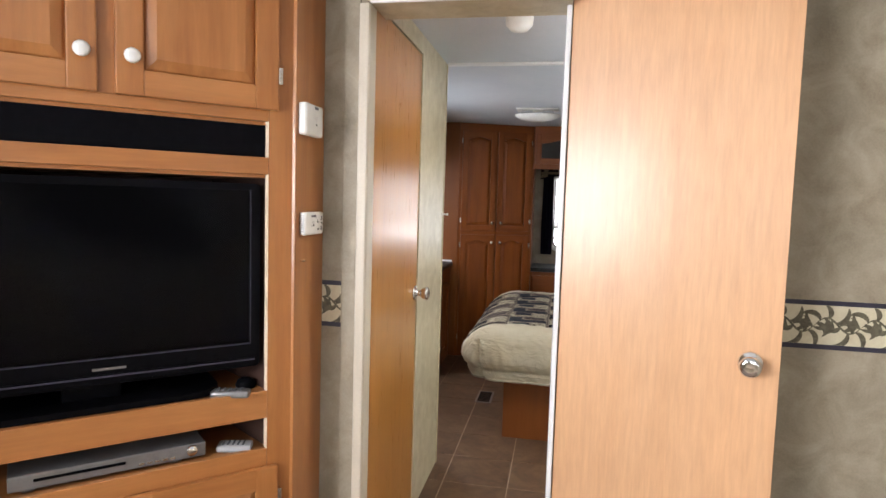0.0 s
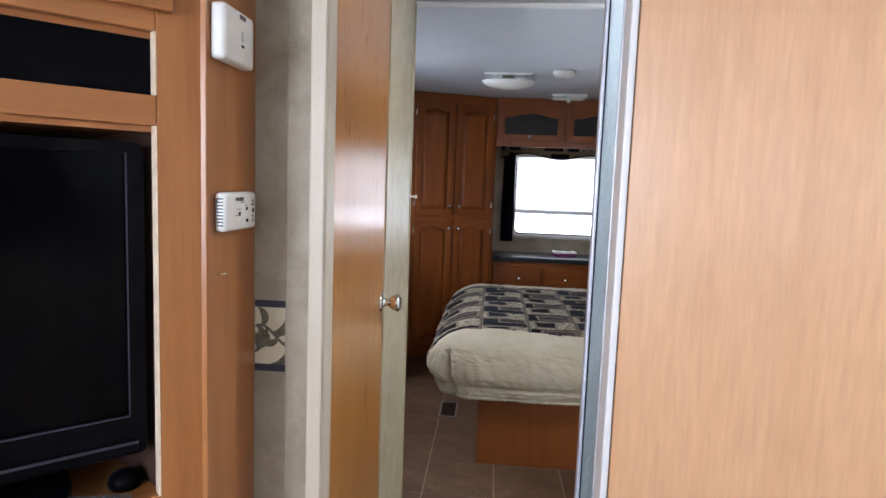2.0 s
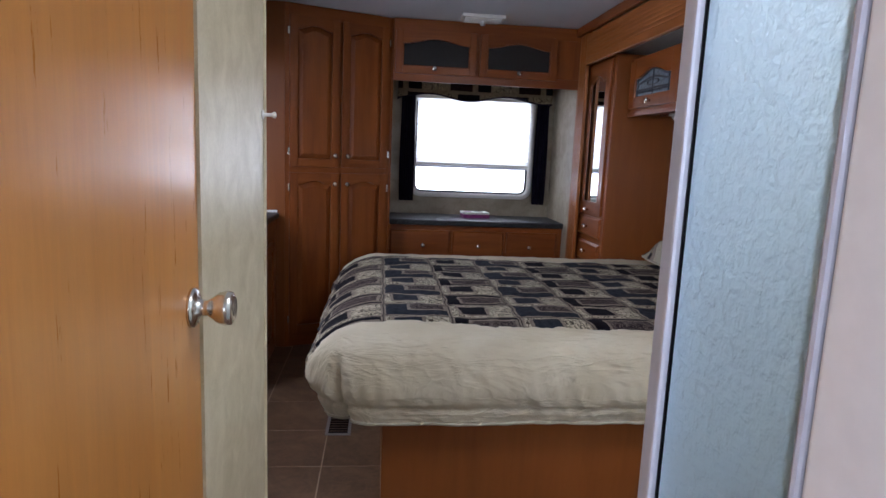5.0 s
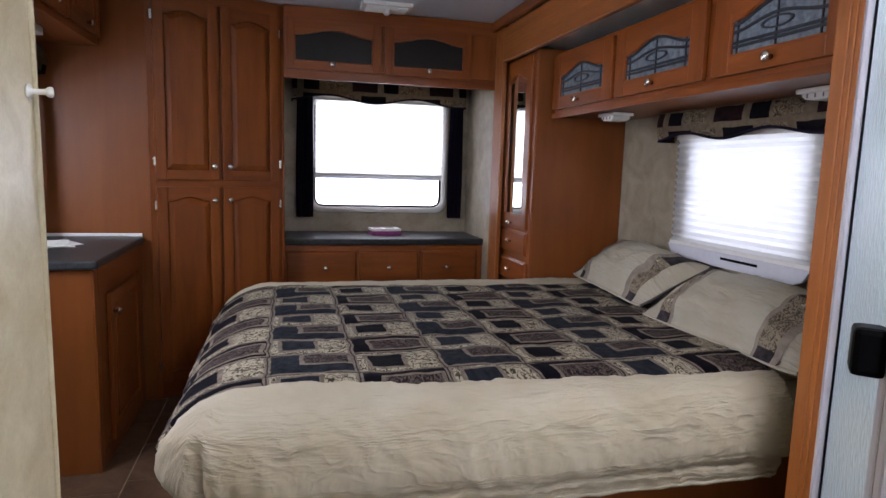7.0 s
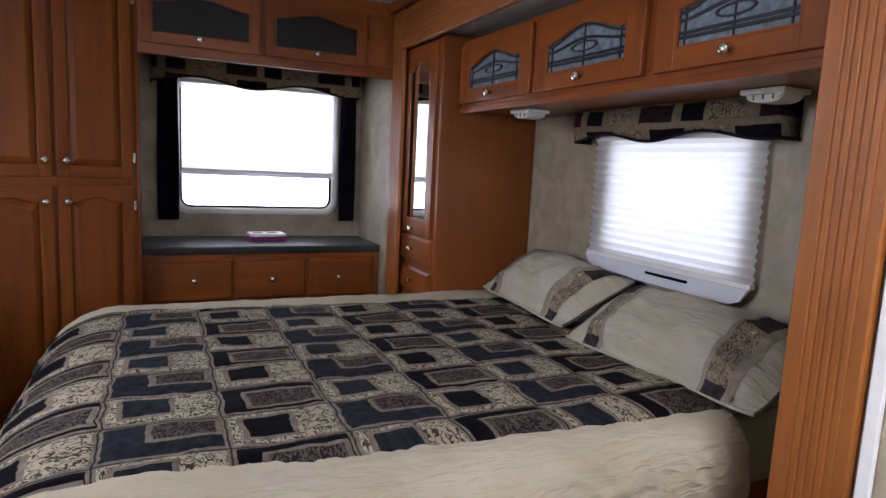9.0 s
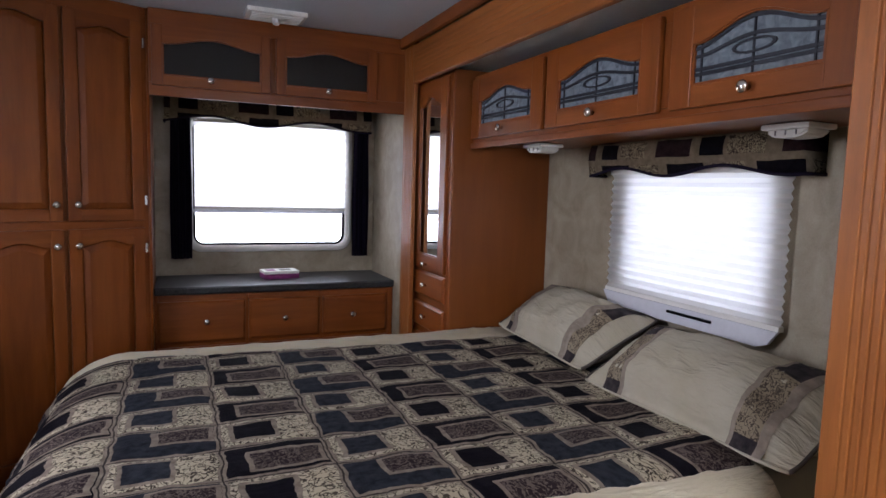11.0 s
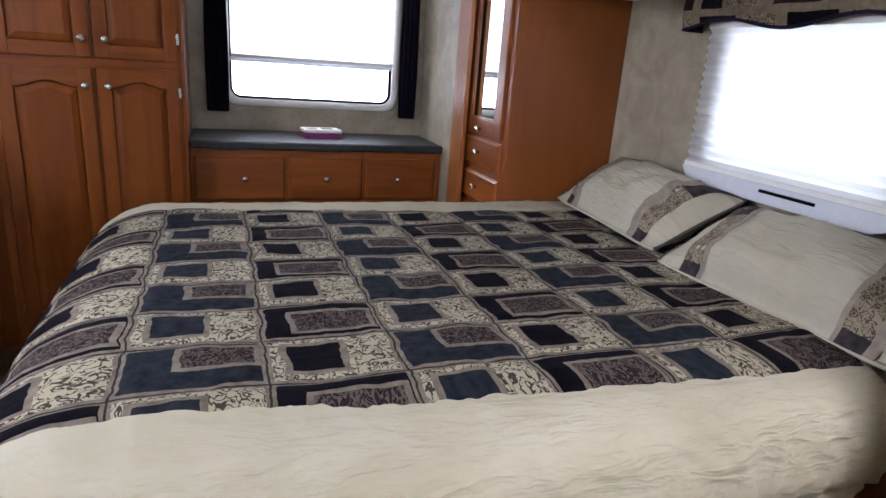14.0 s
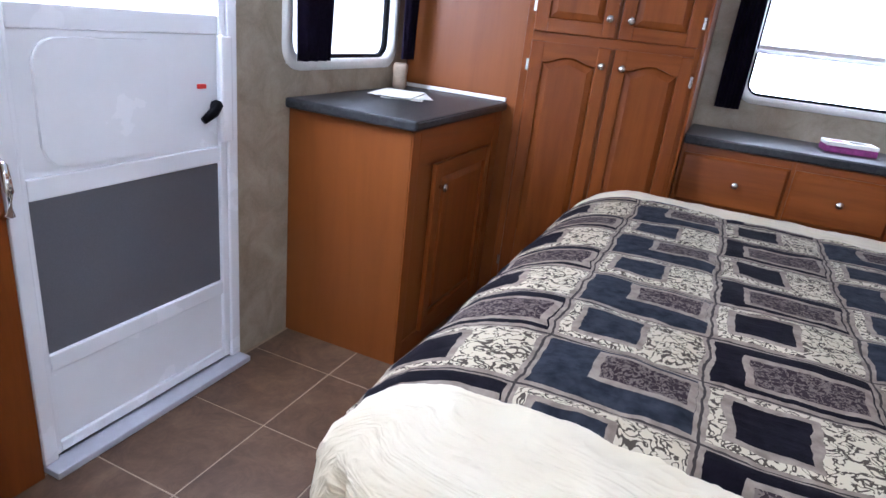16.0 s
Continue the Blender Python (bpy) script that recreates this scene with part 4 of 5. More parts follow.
def comforter():
    """Cloth laid over the mattress, rolled down round its foot and both sides, with stitched channels and creases."""
    x0, x1, y0, y1 = -0.02, 1.79, 0.06, 1.42
    r, top, down = 0.20, 0.662, 0.13
    bm = bmesh.new()
    uvl = bm.loops.layers.uv.new("UVMap")
    reach = r * math.pi / 2 + down
    nu, nv = 210, 230
    us = [x0 - reach + (x1 - x0 + reach) * k / nu for k in range(nu + 1)]
    vs = [y0 - reach + (y1 - y0 + 2 * reach) * k / nv for k in range(nv + 1)]

    def groove(q, w):
        return math.exp(-(q / w) ** 2)

    g = []
    for u in us:
        row = []
        for v in vs:
            cx, cy = max(u, x0), min(max(v, y0), y1)
            dx, dy = u - cx, v - cy
            corner = dx < 0 and dy != 0
            d = max(abs(dx), abs(dy)) if corner else math.hypot(dx, dy)
            ln = math.hypot(dx, dy) or 1
            nx, ny = dx / ln, dy / ln
            w = 0.008 * noise.noise((u * 4, v * 4, 0)) + 0.004 * noise.noise((u * 12, v * 12, 3))
            band = 0.075 - 0.05 * u
            plain_cloth = v < band or v > 1.33
            slant = u * 13 + (v * 9 if v < 0.7 else -v * 9)
            crease = abs(noise.noise((slant, (u * 3 - v * 5), 7)))
            crease = (1 - min(1, crease * 3.2)) ** 2
            if plain_cloth:
                w += 0.003 * crease + 0.002 * noise.noise((u * 22, v * 7, 2))
            else:
                fu, fv = ((u + 0.005) / 0.242) % 1, ((v - 0.125) / 0.165) % 1
                w += 0.007 * (min(1, min(fu, 1 - fu) * 7) * min(1, min(fv, 1 - fv) * 6)) ** 0.5
            w -= 0.008 * groove(v - band, 0.012)
            if d < 1e-6:
                p = Vector((u, v, top + w))
            else:
                a = min(d / r, math.pi / 2)
                rest = max(0, d - r * math.pi / 2)
                k = min(1, d / 0.12)
                pull = (1 - min(1, abs(noise.noise((u * 14 - d * 13, u * 2 + d * 4, 21))) * 3.5)) ** 2 * min(1, max(0, (d - 0.22) / 0.08))
                fold = ((0.0 if corner else 0.006) * pull + 0.005 * noise.noise((u * 5 + 5, v * 6, 9)) + 0.004 * (crease - 0.3) * (0.3 if corner else 1) - 0.013 * groove(d - 0.375, 0.010) + w) * k
                full = 1 - 0.45 * abs(ny) if dy < 0 else 1
                out = r * math.sin(a) ** full - 0.40 * rest + fold
                z = top - r * (1 - max(0, math.cos(a)) ** full) * 0.95 - rest * 0.85 + w * (1 - k)
                if dy < 0 and u > 1.42:
                    tuck = min(1, (u - 1.42) / 0.07)
                    out *= 1 - 0.85 * tuck * tuck * (3 - 2 * tuck)
                if corner and dy < 0:
                    out -= 0.035 * groove(math.atan2(-dy, -dx) - 0.95, 0.09) * min(1, max(0, (d - 0.20) / 0.12))
                p = Vector((cx + nx * out * 1.19, cy + ny * out, z))
            row.append((bm.verts.new(p), (u, v)))
        g.append(row)
    hem = [tuple(g[0][j][0].co) for j in range(0, nv + 1, 3)]
    near = [tuple(g[i][0][0].co) for i in range(nu, -1, -3)]
    far = [tuple(g[i][nv][0].co) for i in range(0, nu + 1, 3)]
    for i in range(nu):
        for j in range(nv):
            q = (g[i][j], g[i + 1][j], g[i + 1][j + 1], g[i][j + 1])
            f = bm.faces.new([a for a, _ in q])
            for loop, (_, uv) in zip(f.loops, q):
                loop[uvl].uv = uv
    bmesh.ops.solidify(bm, geom=bm.faces[:], thickness=0.010)
    ob = part("comforter", bm, COMFORTER, None, "", True)
    bm = bmesh.new()
    sweep(bm, near + hem[1:] + far[1:], 0.006, 6)
    part("piping", bm, SHAM, ob, "cream corded hem", True)
    return tagged(ob, "cream quilted comforter with a dark patchwork field, spread on the bed", "comforter")


comforter()


def pillow(m, w, h, label):
    """A stuffed pillow in a sham, lying in local x (w) and y (h), with printed bands near both ends."""
    root = thing("pillow", m, label, "pillow", "bed pillows")

    def skin(u0, u1, grow, n=36):
        bm = bmesh.new()
        uvl = bm.loops.layers.uv.new("UVMap")
        for sgn in (1, -1):
            g = []
            for i in range(n + 1):
                u = u0 + (u1 - u0) * i / n
                row = []
                for j in range(n + 1):
                    v = -1 + 2 * j / n
                    uu, vv = min(1, abs(u) / 0.955), min(1, abs(v) / 0.90)
                    fat = max(0, (1 - uu ** 2.8) * (1 - vv ** 2.2)) ** 0.7
                    pin = 1 - 0.05 * (1 - abs(u) ** 2) * abs(v) ** 4 - 0.06 * u ** 6 * v ** 2
                    pin2 = 1 - 0.04 * (1 - abs(v) ** 2) * abs(u) ** 4 - 0.04 * v ** 6 * u ** 2
                    z = sgn * (0.108 * fat + (0.032 * noise.noise((u * 2.6 + w, v * 2.4, sgn)) + 0.016 * noise.noise((u * 7 + w, v * 4 + u * 5, sgn))) * fat + 0.002 + grow)
                    row.append((bm.verts.new((u * w / 2 * pin2, v * h / 2 * pin, z)), (u * w / 2, v * h / 2)))
                g.append(row)
            for i in range(n):
                for j in range(n):
                    q = (g[i][j], g[i + 1][j], g[i + 1][j + 1], g[i][j + 1])
                    f = bm.faces.new([a for a, _ in q])
                    for loop, (_, uv) in zip(f.loops, q):
                        loop[uvl].uv = uv
        bmesh.ops.remove_doubles(bm, verts=bm.verts, dist=0.0003)
        return bm

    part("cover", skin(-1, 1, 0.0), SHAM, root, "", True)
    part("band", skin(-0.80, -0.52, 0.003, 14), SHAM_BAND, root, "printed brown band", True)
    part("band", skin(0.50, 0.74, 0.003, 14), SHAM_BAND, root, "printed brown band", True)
    def rim(u, v):
        pin = 1 - 0.05 * (1 - abs(u) ** 2) * abs(v) ** 4 - 0.06 * u ** 6 * v ** 2
        pin2 = 1 - 0.04 * (1 - abs(v) ** 2) * abs(u) ** 4 - 0.04 * v ** 6 * u ** 2
        return u * w / 2 * pin2, v * h / 2 * pin, 0.0
    steps = [k / 12 - 1 for k in range(25)]
    bm = bmesh.new()
    sweep(bm, [rim(1, -q) for q in steps] + [rim(-q, -1) for q in steps] + [rim(-1, q) for q in steps], 0.0055, 6)
    part("piping", bm, CORD, root, "dark corded edge", True)
    bm = bmesh.new()
    sweep(bm, [rim(q, 1) for q in steps], 0.0055, 6)
    part("piping", bm, SHAM, root, "", True)
    return root


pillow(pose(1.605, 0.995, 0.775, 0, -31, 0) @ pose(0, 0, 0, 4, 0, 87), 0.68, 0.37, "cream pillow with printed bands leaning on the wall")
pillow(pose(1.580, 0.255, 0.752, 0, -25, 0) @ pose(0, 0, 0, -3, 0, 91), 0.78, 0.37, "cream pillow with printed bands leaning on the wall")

# ---- passage: honey door, shower, big door ----
pd = thing("door_1", pose(-0.308, -1.69, 0, 0, 0, 90), "closed honey-coloured veneer door of the passage", "door", kind="structure")
block("leaf", 0.004, 0.711, 0.004, 0.038, 0.008, 1.98, DOOR_DARK, pd, 0.002)


def door_knob(parent, x, z, y, material=None):
    prof = [(0.0, 0.0), (0.031, 0.0), (0.031, 0.004), (0.026, 0.008), (0.014, 0.010), (0.012, 0.024), (0.016, 0.030), (0.024, 0.040), (0.0275, 0.052), (0.0255, 0.060), (0.018, 0.064), (0.008, 0.0625), (0.0, 0.0625)]
    return lathe("door_knob", prof, Matrix.Translation((x, y, z)) @ FRONT, material or NICKEL, parent, "satin nickel round knob", 28)


door_knob(pd, 0.672, 0.985, 0.004)
for z in (0.75, 1.75, 0.2):
    bm = bmesh.new()
    add_lathe(bm, [(0, -0.045), (0.006, -0.045), (0.006, 0.045), (0, 0.045)], Matrix.Translation((-0.008, 0.0, z)), 10)
    part("hinge", bm, NICKEL, pd, "", True)

hook = thing("robe_hook", pose(-0.3075, -0.468, 1.308, 0, 0, 90), "small cream robe peg on the passage corner", "hook")
lathe("peg", [(0, 0), (0.011, 0), (0.011, 0.003), (0.004, 0.005), (0.004, 0.022), (0.0075, 0.026), (0.0075, 0.031), (0, 0.033)], FRONT.copy(), WHITE, hook)

# corner shower: a fixed screen along the passage and a slanted pair of panes facing the bedroom
def screen(name, a, b, label, gasket=True, post=0.026):
    """A framed pebbled pane standing from point a to point b."""
    a, b = Vector(a), Vector(b)
    w = (b - a).length
    sc = thing(name, pose(a.x, a.y, 0, 0, 0, math.degrees(math.atan2(b.y - a.y, b.x - a.x))), label, "shower door")
    for x, x2 in ((0.0, post), (w - 0.026, w)):
        block("frame_post", x, x2, -0.012, 0.014, 0.10, 1.86, ALU, sc, 0.004)
    block("frame_rail", 0.026, w - 0.026, -0.010, 0.012, 1.83, 1.86, ALU, sc, 0.003)
    block("frame_rail", 0.026, w - 0.026, -0.010, 0.012, 0.10, 0.135, ALU, sc, 0.003)
    gl = block("pane", post, w - 0.026, -0.002, 0.003, 0.135, 1.83, FROST, sc, 0)
    gl.visible_shadow = False
    if gasket:
        block("gasket", w - 0.0305, w - 0.0262, 0.0032, 0.006, 0.135, 1.83, BLACK, sc, 0.001, "black rubber edge strip")
    block("tray_kerb", 0.01, w - 0.01, -0.03, 0.03, 0.0, 0.099, WHITE, sc, 0.006, "white moulded kerb")
    return sc


SJ, SN, SL, SF = (0.286, -1.592), (0.286, -1.350), (0.425, -1.196), (0.752, -0.850)
screen("shower_screen", SJ, SN, "fixed pebbled glass shower screen in an aluminium frame beside the doorway", post=0.008)
screen("shower_screen", (SN[0] + 0.012, SN[1] + 0.016), SL, "narrow slanted pebbled glass screen of the corner shower", False)
sdoor = screen("shower_door", (SL[0] + 0.004, SL[1] + 0.004), SF, "slanted pebbled glass shower door in a bright aluminium frame")
block("latch", -0.008, 0.014, 0.0145, 0.034, 1.092, 1.124, BLACK, sdoor, 0.004, "black plastic latch")
screen("shower_screen", (0.790, -0.838), (RW - 0.002, -0.838), "fixed pebbled glass shower screen facing the bed", False)
jamb = thing("shower_jamb", pose(0.756, -0.846, 0), "stepped aluminium shower jamb beside the partition", "door jamb")
block("post", 0.0, 0.014, -0.010, 0.020, 0.0, 1.95, ALU, jamb, 0.003)
block("post", 0.0145, 0.030, -0.006, 0.026, 0.0, 1.95, WHITE_TRIM, jamb, 0.003)

for nm, a in (("shower_liner_side", (RW - 0.011, RW - 0.001, -1.548, -0.870)), ("shower_liner_front", (0.32, RW - 0.012, -1.559, -1.549))):
    tagged(block(nm, *a, 0.02, 2.03, WHITE, None, 0.001), "white plastic shower lining", "shower wall", kind="structure")
bm = bmesh.new()
add_slab(bm, [(0.33, -1.547), (RW - 0.013, -1.547), (RW - 0.013, -0.876), (0.80, -0.876), (0.47, -1.21), (0.34, -1.36)], 0.001, 0.06)
tagged(part("shower_tray", bm, WHITE), "white moulded shower tray", "shower tray", kind="structure")
skl = thing("skylight", pose(0.84, -1.22, CEIL), "clear acrylic skylight over the shower in a white frame", "skylight", kind="structure")
bm = bmesh.new()
add_ring(bm, [(-0.29, -0.26), (0.29, -0.26), (0.29, 0.26), (-0.29, 0.26)], [(-0.262, -0.232), (0.262, -0.232), (0.262, 0.232), (-0.262, 0.232)], -0.0005, 0.012)
bmesh.ops.rotate(bm, verts=bm.verts, cent=(0, 0, 0), matrix=Matrix.Rotation(radians(-90), 3, "X"))
part("frame", bm, WHITE, skl)
p = block("pane", -0.268, 0.268, -0.238, 0.238, 0.030, 0.036, PANE, skl, 0)
p.visible_shadow = False
hb = Vector((0.301, -1.622))
big = thing("door_2", pose(hb.x, hb.y, 0, 0, 0, -16.5), "open pale oak veneer door standing against the bulkhead", "door", kind="structure")
block("leaf", 0.0, 0.590, -0.034, -0.001, 0.01, 1.985, DOOR_OAK, big, 0.002)
door_knob(big, 0.521, 0.974, -0.034, CHROME)

# ---- lounge corner: television cabinet ----
tvc = thing("media_cabinet", pose(-1.11, -2.623, 0, 0, 0, 45), "honey wooden corner cabinet with a television bay and doors", "media cabinet")
TW = 0.95
LT = (LOUNGE_V, LOUNGE_H)
bx0, bx1 = 0.066, TW - 0.066
block("stile", 0.0, bx0, 0.0, 0.02, 0, 2.055, LOUNGE_V, tvc, 0.002)
block("stile", bx1, TW, 0.0, 0.02, 0, 2.055, LOUNGE_V, tvc, 0.002)
for a, b in ((0.0, 0.06), (0.635, 0.684), (0.770, 0.846), (1.433, 1.478), (1.572, 1.62), (2.0, 2.055)):
    block("rail", bx0 + 0.0005, bx1 - 0.0005, 0.001, 0.019, a, b, LOUNGE_H, tvc, 0.002)
for z in (0.676, 0.838, 1.436, 1.575):
    bm = bmesh.new()
    add_slab(bm, [(0.04, 0.0205), (TW - 0.04, 0.0205), (TW - 0.12, 0.385), (0.40, 0.385)], z - 0.012, z)
    part("shelf", bm, LOUNGE_H, tvc)
# bay lining coloured dark for the shade behind the television
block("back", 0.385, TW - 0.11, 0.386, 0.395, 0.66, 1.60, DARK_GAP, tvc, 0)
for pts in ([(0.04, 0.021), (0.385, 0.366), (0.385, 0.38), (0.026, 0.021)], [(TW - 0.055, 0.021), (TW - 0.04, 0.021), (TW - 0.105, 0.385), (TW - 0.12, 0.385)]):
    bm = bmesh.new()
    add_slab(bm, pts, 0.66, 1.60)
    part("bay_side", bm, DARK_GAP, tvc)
# raw edges of the openings, coloured extra pale for the highlight along them
for a, b in ((0.846, 1.433), (1.478, 1.572), (0.684, 0.770)):
    block("edge_band", bx1 - 0.0035, bx1 - 0.0003, -0.0005, 0.0185, a, b, PALE_EDGE, tvc, 0.0005, "pale raw edge strip with its highlight in the colour")
block("speaker_cloth", bx0 - 0.003, bx1 + 0.003, 0.021, 0.026, 1.479, 1.572, MATTE_BLACK, tvc, 0, "black speaker cloth panel")
cab_door(tvc, TW - 0.427, TW - 0.046, 1.60, 2.03, "flat", (TW - 0.395, 1.685, -0.019, WHITE, 1.15), LT, 0.06, hinge=TW - 0.04)
cab_door(tvc, 0.046, TW - 0.463, 1.60, 2.03, "flat", (TW - 0.495, 1.685, -0.019, WHITE, 1.15), LT, 0.06)
cab_door(tvc, TW - 0.417, TW - 0.041, 0.07, 0.637, "flat", (TW - 0.385, 0.58), LT, 0.06, hinge=TW - 0.035)
cab_door(tvc, 0.046, TW - 0.453, 0.07, 0.637, "flat", (TW - 0.485, 0.58), LT, 0.06)
inv = tvc.matrix_world.inverted()
side_panel = block("return_panel", -0.446, -0.430, -1.952, BULK - 0.001, 0, 2.055, LOUNGE_V, None, 0.002)
side_panel.parent = tvc
side_panel.matrix_parent_inverse = inv

block("centre_stile", TW - 0.475, TW - 0.415, -0.003, 0.0005, 1.60, 2.03, LOUNGE_V, tvc, 0.001)
block("centre_stile", TW - 0.465, TW - 0.405, -0.003, 0.0005, 0.06, 0.637, LOUNGE_V, tvc, 0.001)
# dark sheets for the shade seen between the closed doors
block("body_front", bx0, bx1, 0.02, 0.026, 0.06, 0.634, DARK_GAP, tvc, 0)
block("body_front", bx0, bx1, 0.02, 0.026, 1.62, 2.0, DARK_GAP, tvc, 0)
tv = thing("television", tvc.matrix_world @ Matrix.Translation((0.0, 0.0, 0.846)), "black flat television switched off on a stand in the cabinet", "television")
bm = bmesh.new()
add_prism(bm, [(x + 0.475, z + 0.312) for x, z in rounded(0.79, 0.49, 0.012, 3)], 0.052, 0.072)
part("case", bm, BLACK, tv)
bm = bmesh.new()
add_ring(bm, [(x + 0.475, z + 0.312) for x, z in rounded(0.80, 0.50, 0.012, 3)], [(x + 0.475, z + 0.337) for x, z in rounded(0.745, 0.415, 0.004, 3)], 0.042, 0.0515)
part("bezel", bm, BLACK, tv)
block("screen", 0.104, 0.846, 0.0465, 0.0512, 0.130, 0.544, SCREEN, tv, 0, "dark glossy screen")
bm = bmesh.new()
add_box(bm, 0.09, 0.86, 0.036, 0.05, 0.066, 0.088, 0.004)
part("speaker_lip", bm, BLACK, tv)
# strips that draw the highlights on the bezel's bevel and the lip
block("bezel_line", 0.100, 0.850, 0.0405, 0.0419, 0.1255, 0.1285, NAVY, tv, 0.0005, "thin strip drawing the highlight on the lower screen edge")
block("bezel_line", 0.848, 0.8505, 0.0405, 0.0419, 0.129, 0.546, NAVY, tv, 0.0005, "thin strip drawing the highlight on the screen's side edge")
block("lip_line", 0.09, 0.86, 0.0345, 0.0359, 0.0815, 0.086, NAVY, tv, 0.0005, "thin strip drawing the highlight along the speaker lip")
block("badge", 0.472, 0.545, 0.0405, 0.0419, 0.098, 0.104, SILVER, tv, 0.0005, "small silver maker plate")
bm = bmesh.new()
add_prism(bm, [(x + 0.475, z + 0.165) for x, z in rounded(0.60, 0.29, 0.08, 6)], 0.0, 0.016)
bmesh.ops.rotate(bm, verts=bm.verts, cent=(0, 0, 0), matrix=Matrix.Rotation(radians(90), 3, "X"))
bmesh.ops.scale(bm, vec=(1, -1, 1), verts=bm.verts)
stand = part("stand", bm, BLACK, tv)
stand.location = (0, 0.0, 0.0)
block("neck", 0.41, 0.54, 0.09, 0.13, 0.012, 0.09, BLACK, tv, 0.006)

player = thing("disc_player", tvc.matrix_world @ Matrix.Translation((0.30, 0.03, 0.677)), "flat silver disc player on feet in the cabinet shelf", "disc player")
block("case", 0.0, 0.43, 0.0, 0.24, 0.010, 0.047, SILVER, player, 0.004)
block("drawer_slot", 0.05, 0.24, -0.003, -0.0005, 0.028, 0.035, BLACK, player, 0.0005)
for k in range(5):
    block("button", 0.27 + 0.018 * k, 0.282 + 0.018 * k, -0.003, -0.0005, 0.018, 0.024, NICKEL, player, 0.001)
lathe("dial", [(0, 0), (0.014, 0), (0.014, 0.006), (0.011, 0.009), (0, 0.009)], Matrix.Translation((0.395, -0.0005, 0.031)) @ FRONT, CHROME, player)
for x in (0.04, 0.36):
    for y in (0.03, 0.2):
        lathe("foot", [(0, 0), (0.016, 0), (0.018, 0.005), (0.018, 0.0095), (0, 0.0095)], Matrix.Translation((x, y, 0)), SILVER, player)


def remote(m, l, w, material, label):
    r = thing("remote_control", m, label, "remote control", "remote controls")
    bm = bmesh.new()
    add_box(bm, -l / 2, l / 2, -w / 2, w / 2, 0.0, 0.018, 0.006)
    part("case", bm, material, r, "", True)
    for i in range(5):
        for j in range(3):
            block("button", -l * 0.36 + i * l * 0.15, -l * 0.30 + i * l * 0.15, -w * 0.3 + j * w * 0.24, -w * 0.14 + j * w * 0.24, 0.0182, 0.0205, PRINT if material is not BLACK else SILVER, r, 0.0008)


base = tvc.matrix_world
remote(base @ pose(0.792, 0.022, 0.8385, 0, 0, -30), 0.10, 0.042, SILVER, "grey remote control lying before the television")
remote(base @ pose(0.812, 0.052, 0.6775, 0, 0, -28), 0.09, 0.05, PALE_GREY, "pale grey remote control on the lower shelf")
pod = thing("receiver_eye", base @ pose(0.85, 0.085, 0.8385), "small dark glossy receiver pod on the cabinet shelf", "receiver")
lathe("dome", [(0, 0), (0.026, 0), (0.028, 0.01), (0.022, 0.022), (0.01, 0.028), (0, 0.029)], Matrix.Identity(4), BLACK, pod)


def wall_panel(m, w, h, d, label, marks):
    """A white monitor box on an upright face, seen from -y."""
    p = thing("monitor_panel", m, label, "control panel")
    bm = bmesh.new()
    add_box(bm, -w / 2, w / 2, -d, -0.0005, -h / 2, h / 2, min(0.008, d * 0.4))
    part("case", bm, WHITE, p, "", True)
    for x, z, mw, mh in marks:
        block("mark", x - mw / 2, x + mw / 2, -d - 0.0012, -d + 0.0005, z - mh / 2, z + mh / 2, PRINT if min(mw, mh) < 0.004 or mw > 0.012 else BLACK, p, 0)
    return p


pm = wall_panel(pose(-0.43, -1.864, 1.302, 0, 0, 90), 0.128, 0.066, 0.022, "white monitor panel with small black rockers on the cabinet side", [(-0.021, 0.021, 0.0135, 0.0055), (-0.004, 0.021, 0.0155, 0.0065), (0.002, 0.0155, 0.012, 0.0012), (-0.012, -0.004, 0.0055, 0.0065), (-0.022, -0.007, 0.012, 0.0012), (-0.014, 0.004, 0.016, 0.0012), (0.018, 0.004, 0.006, 0.0055), (0.020, -0.017, 0.006, 0.006), (0.016, 0.010, 0.008, 0.0012), (0.046, 0.000, 0.005, 0.006), (0.046, 0.014, 0.0012, 0.012), (0.046, -0.014, 0.0012, 0.012), (0.043, 0.018, 0.008, 0.0015), (0.043, 0.010, 0.008, 0.0015), (0.043, -0.010, 0.008, 0.0015), (0.043, -0.018, 0.008, 0.0015)])
for k in range(9):
    block("vent_slit", -0.0646, -0.0635, -0.016, -0.005, -0.022 + 0.0055 * k - 0.0012, -0.022 + 0.0055 * k + 0.0012, PRINT, pm, 0)
ps = wall_panel(pose(-0.43, -1.882, 1.590, 0, 0, 90), 0.118, 0.088, 0.026, "white wall thermostat on the cabinet side", [(0.008, 0.034, 0.022, 0.007), (0.008, -0.012, 0.008, 0.004)])
block("slider", 0.004, 0.012, -0.030, -0.0265, -0.004, 0.012, WHITE, ps, 0.001)
bm = bmesh.new()
sweep(bm, [(-0.4305, -1.913, 1.197), (-0.423, -1.911, 1.197), (-0.420, -1.905, 1.1975), (-0.422, -1.898, 1.198)], 0.0015, 6)
hk = part("wire_hook", bm, NICKEL, tvc, "tiny wire hook", True)
hk.matrix_parent_inverse = inv


swt = thing("light_switch", pose(0.872, BULK_R, 1.62), "white light switch plate on the bulkhead", "switch")
block("plate", -0.032, 0.032, -0.006, -0.0005, -0.05, 0.05, WHITE, swt, 0.002)
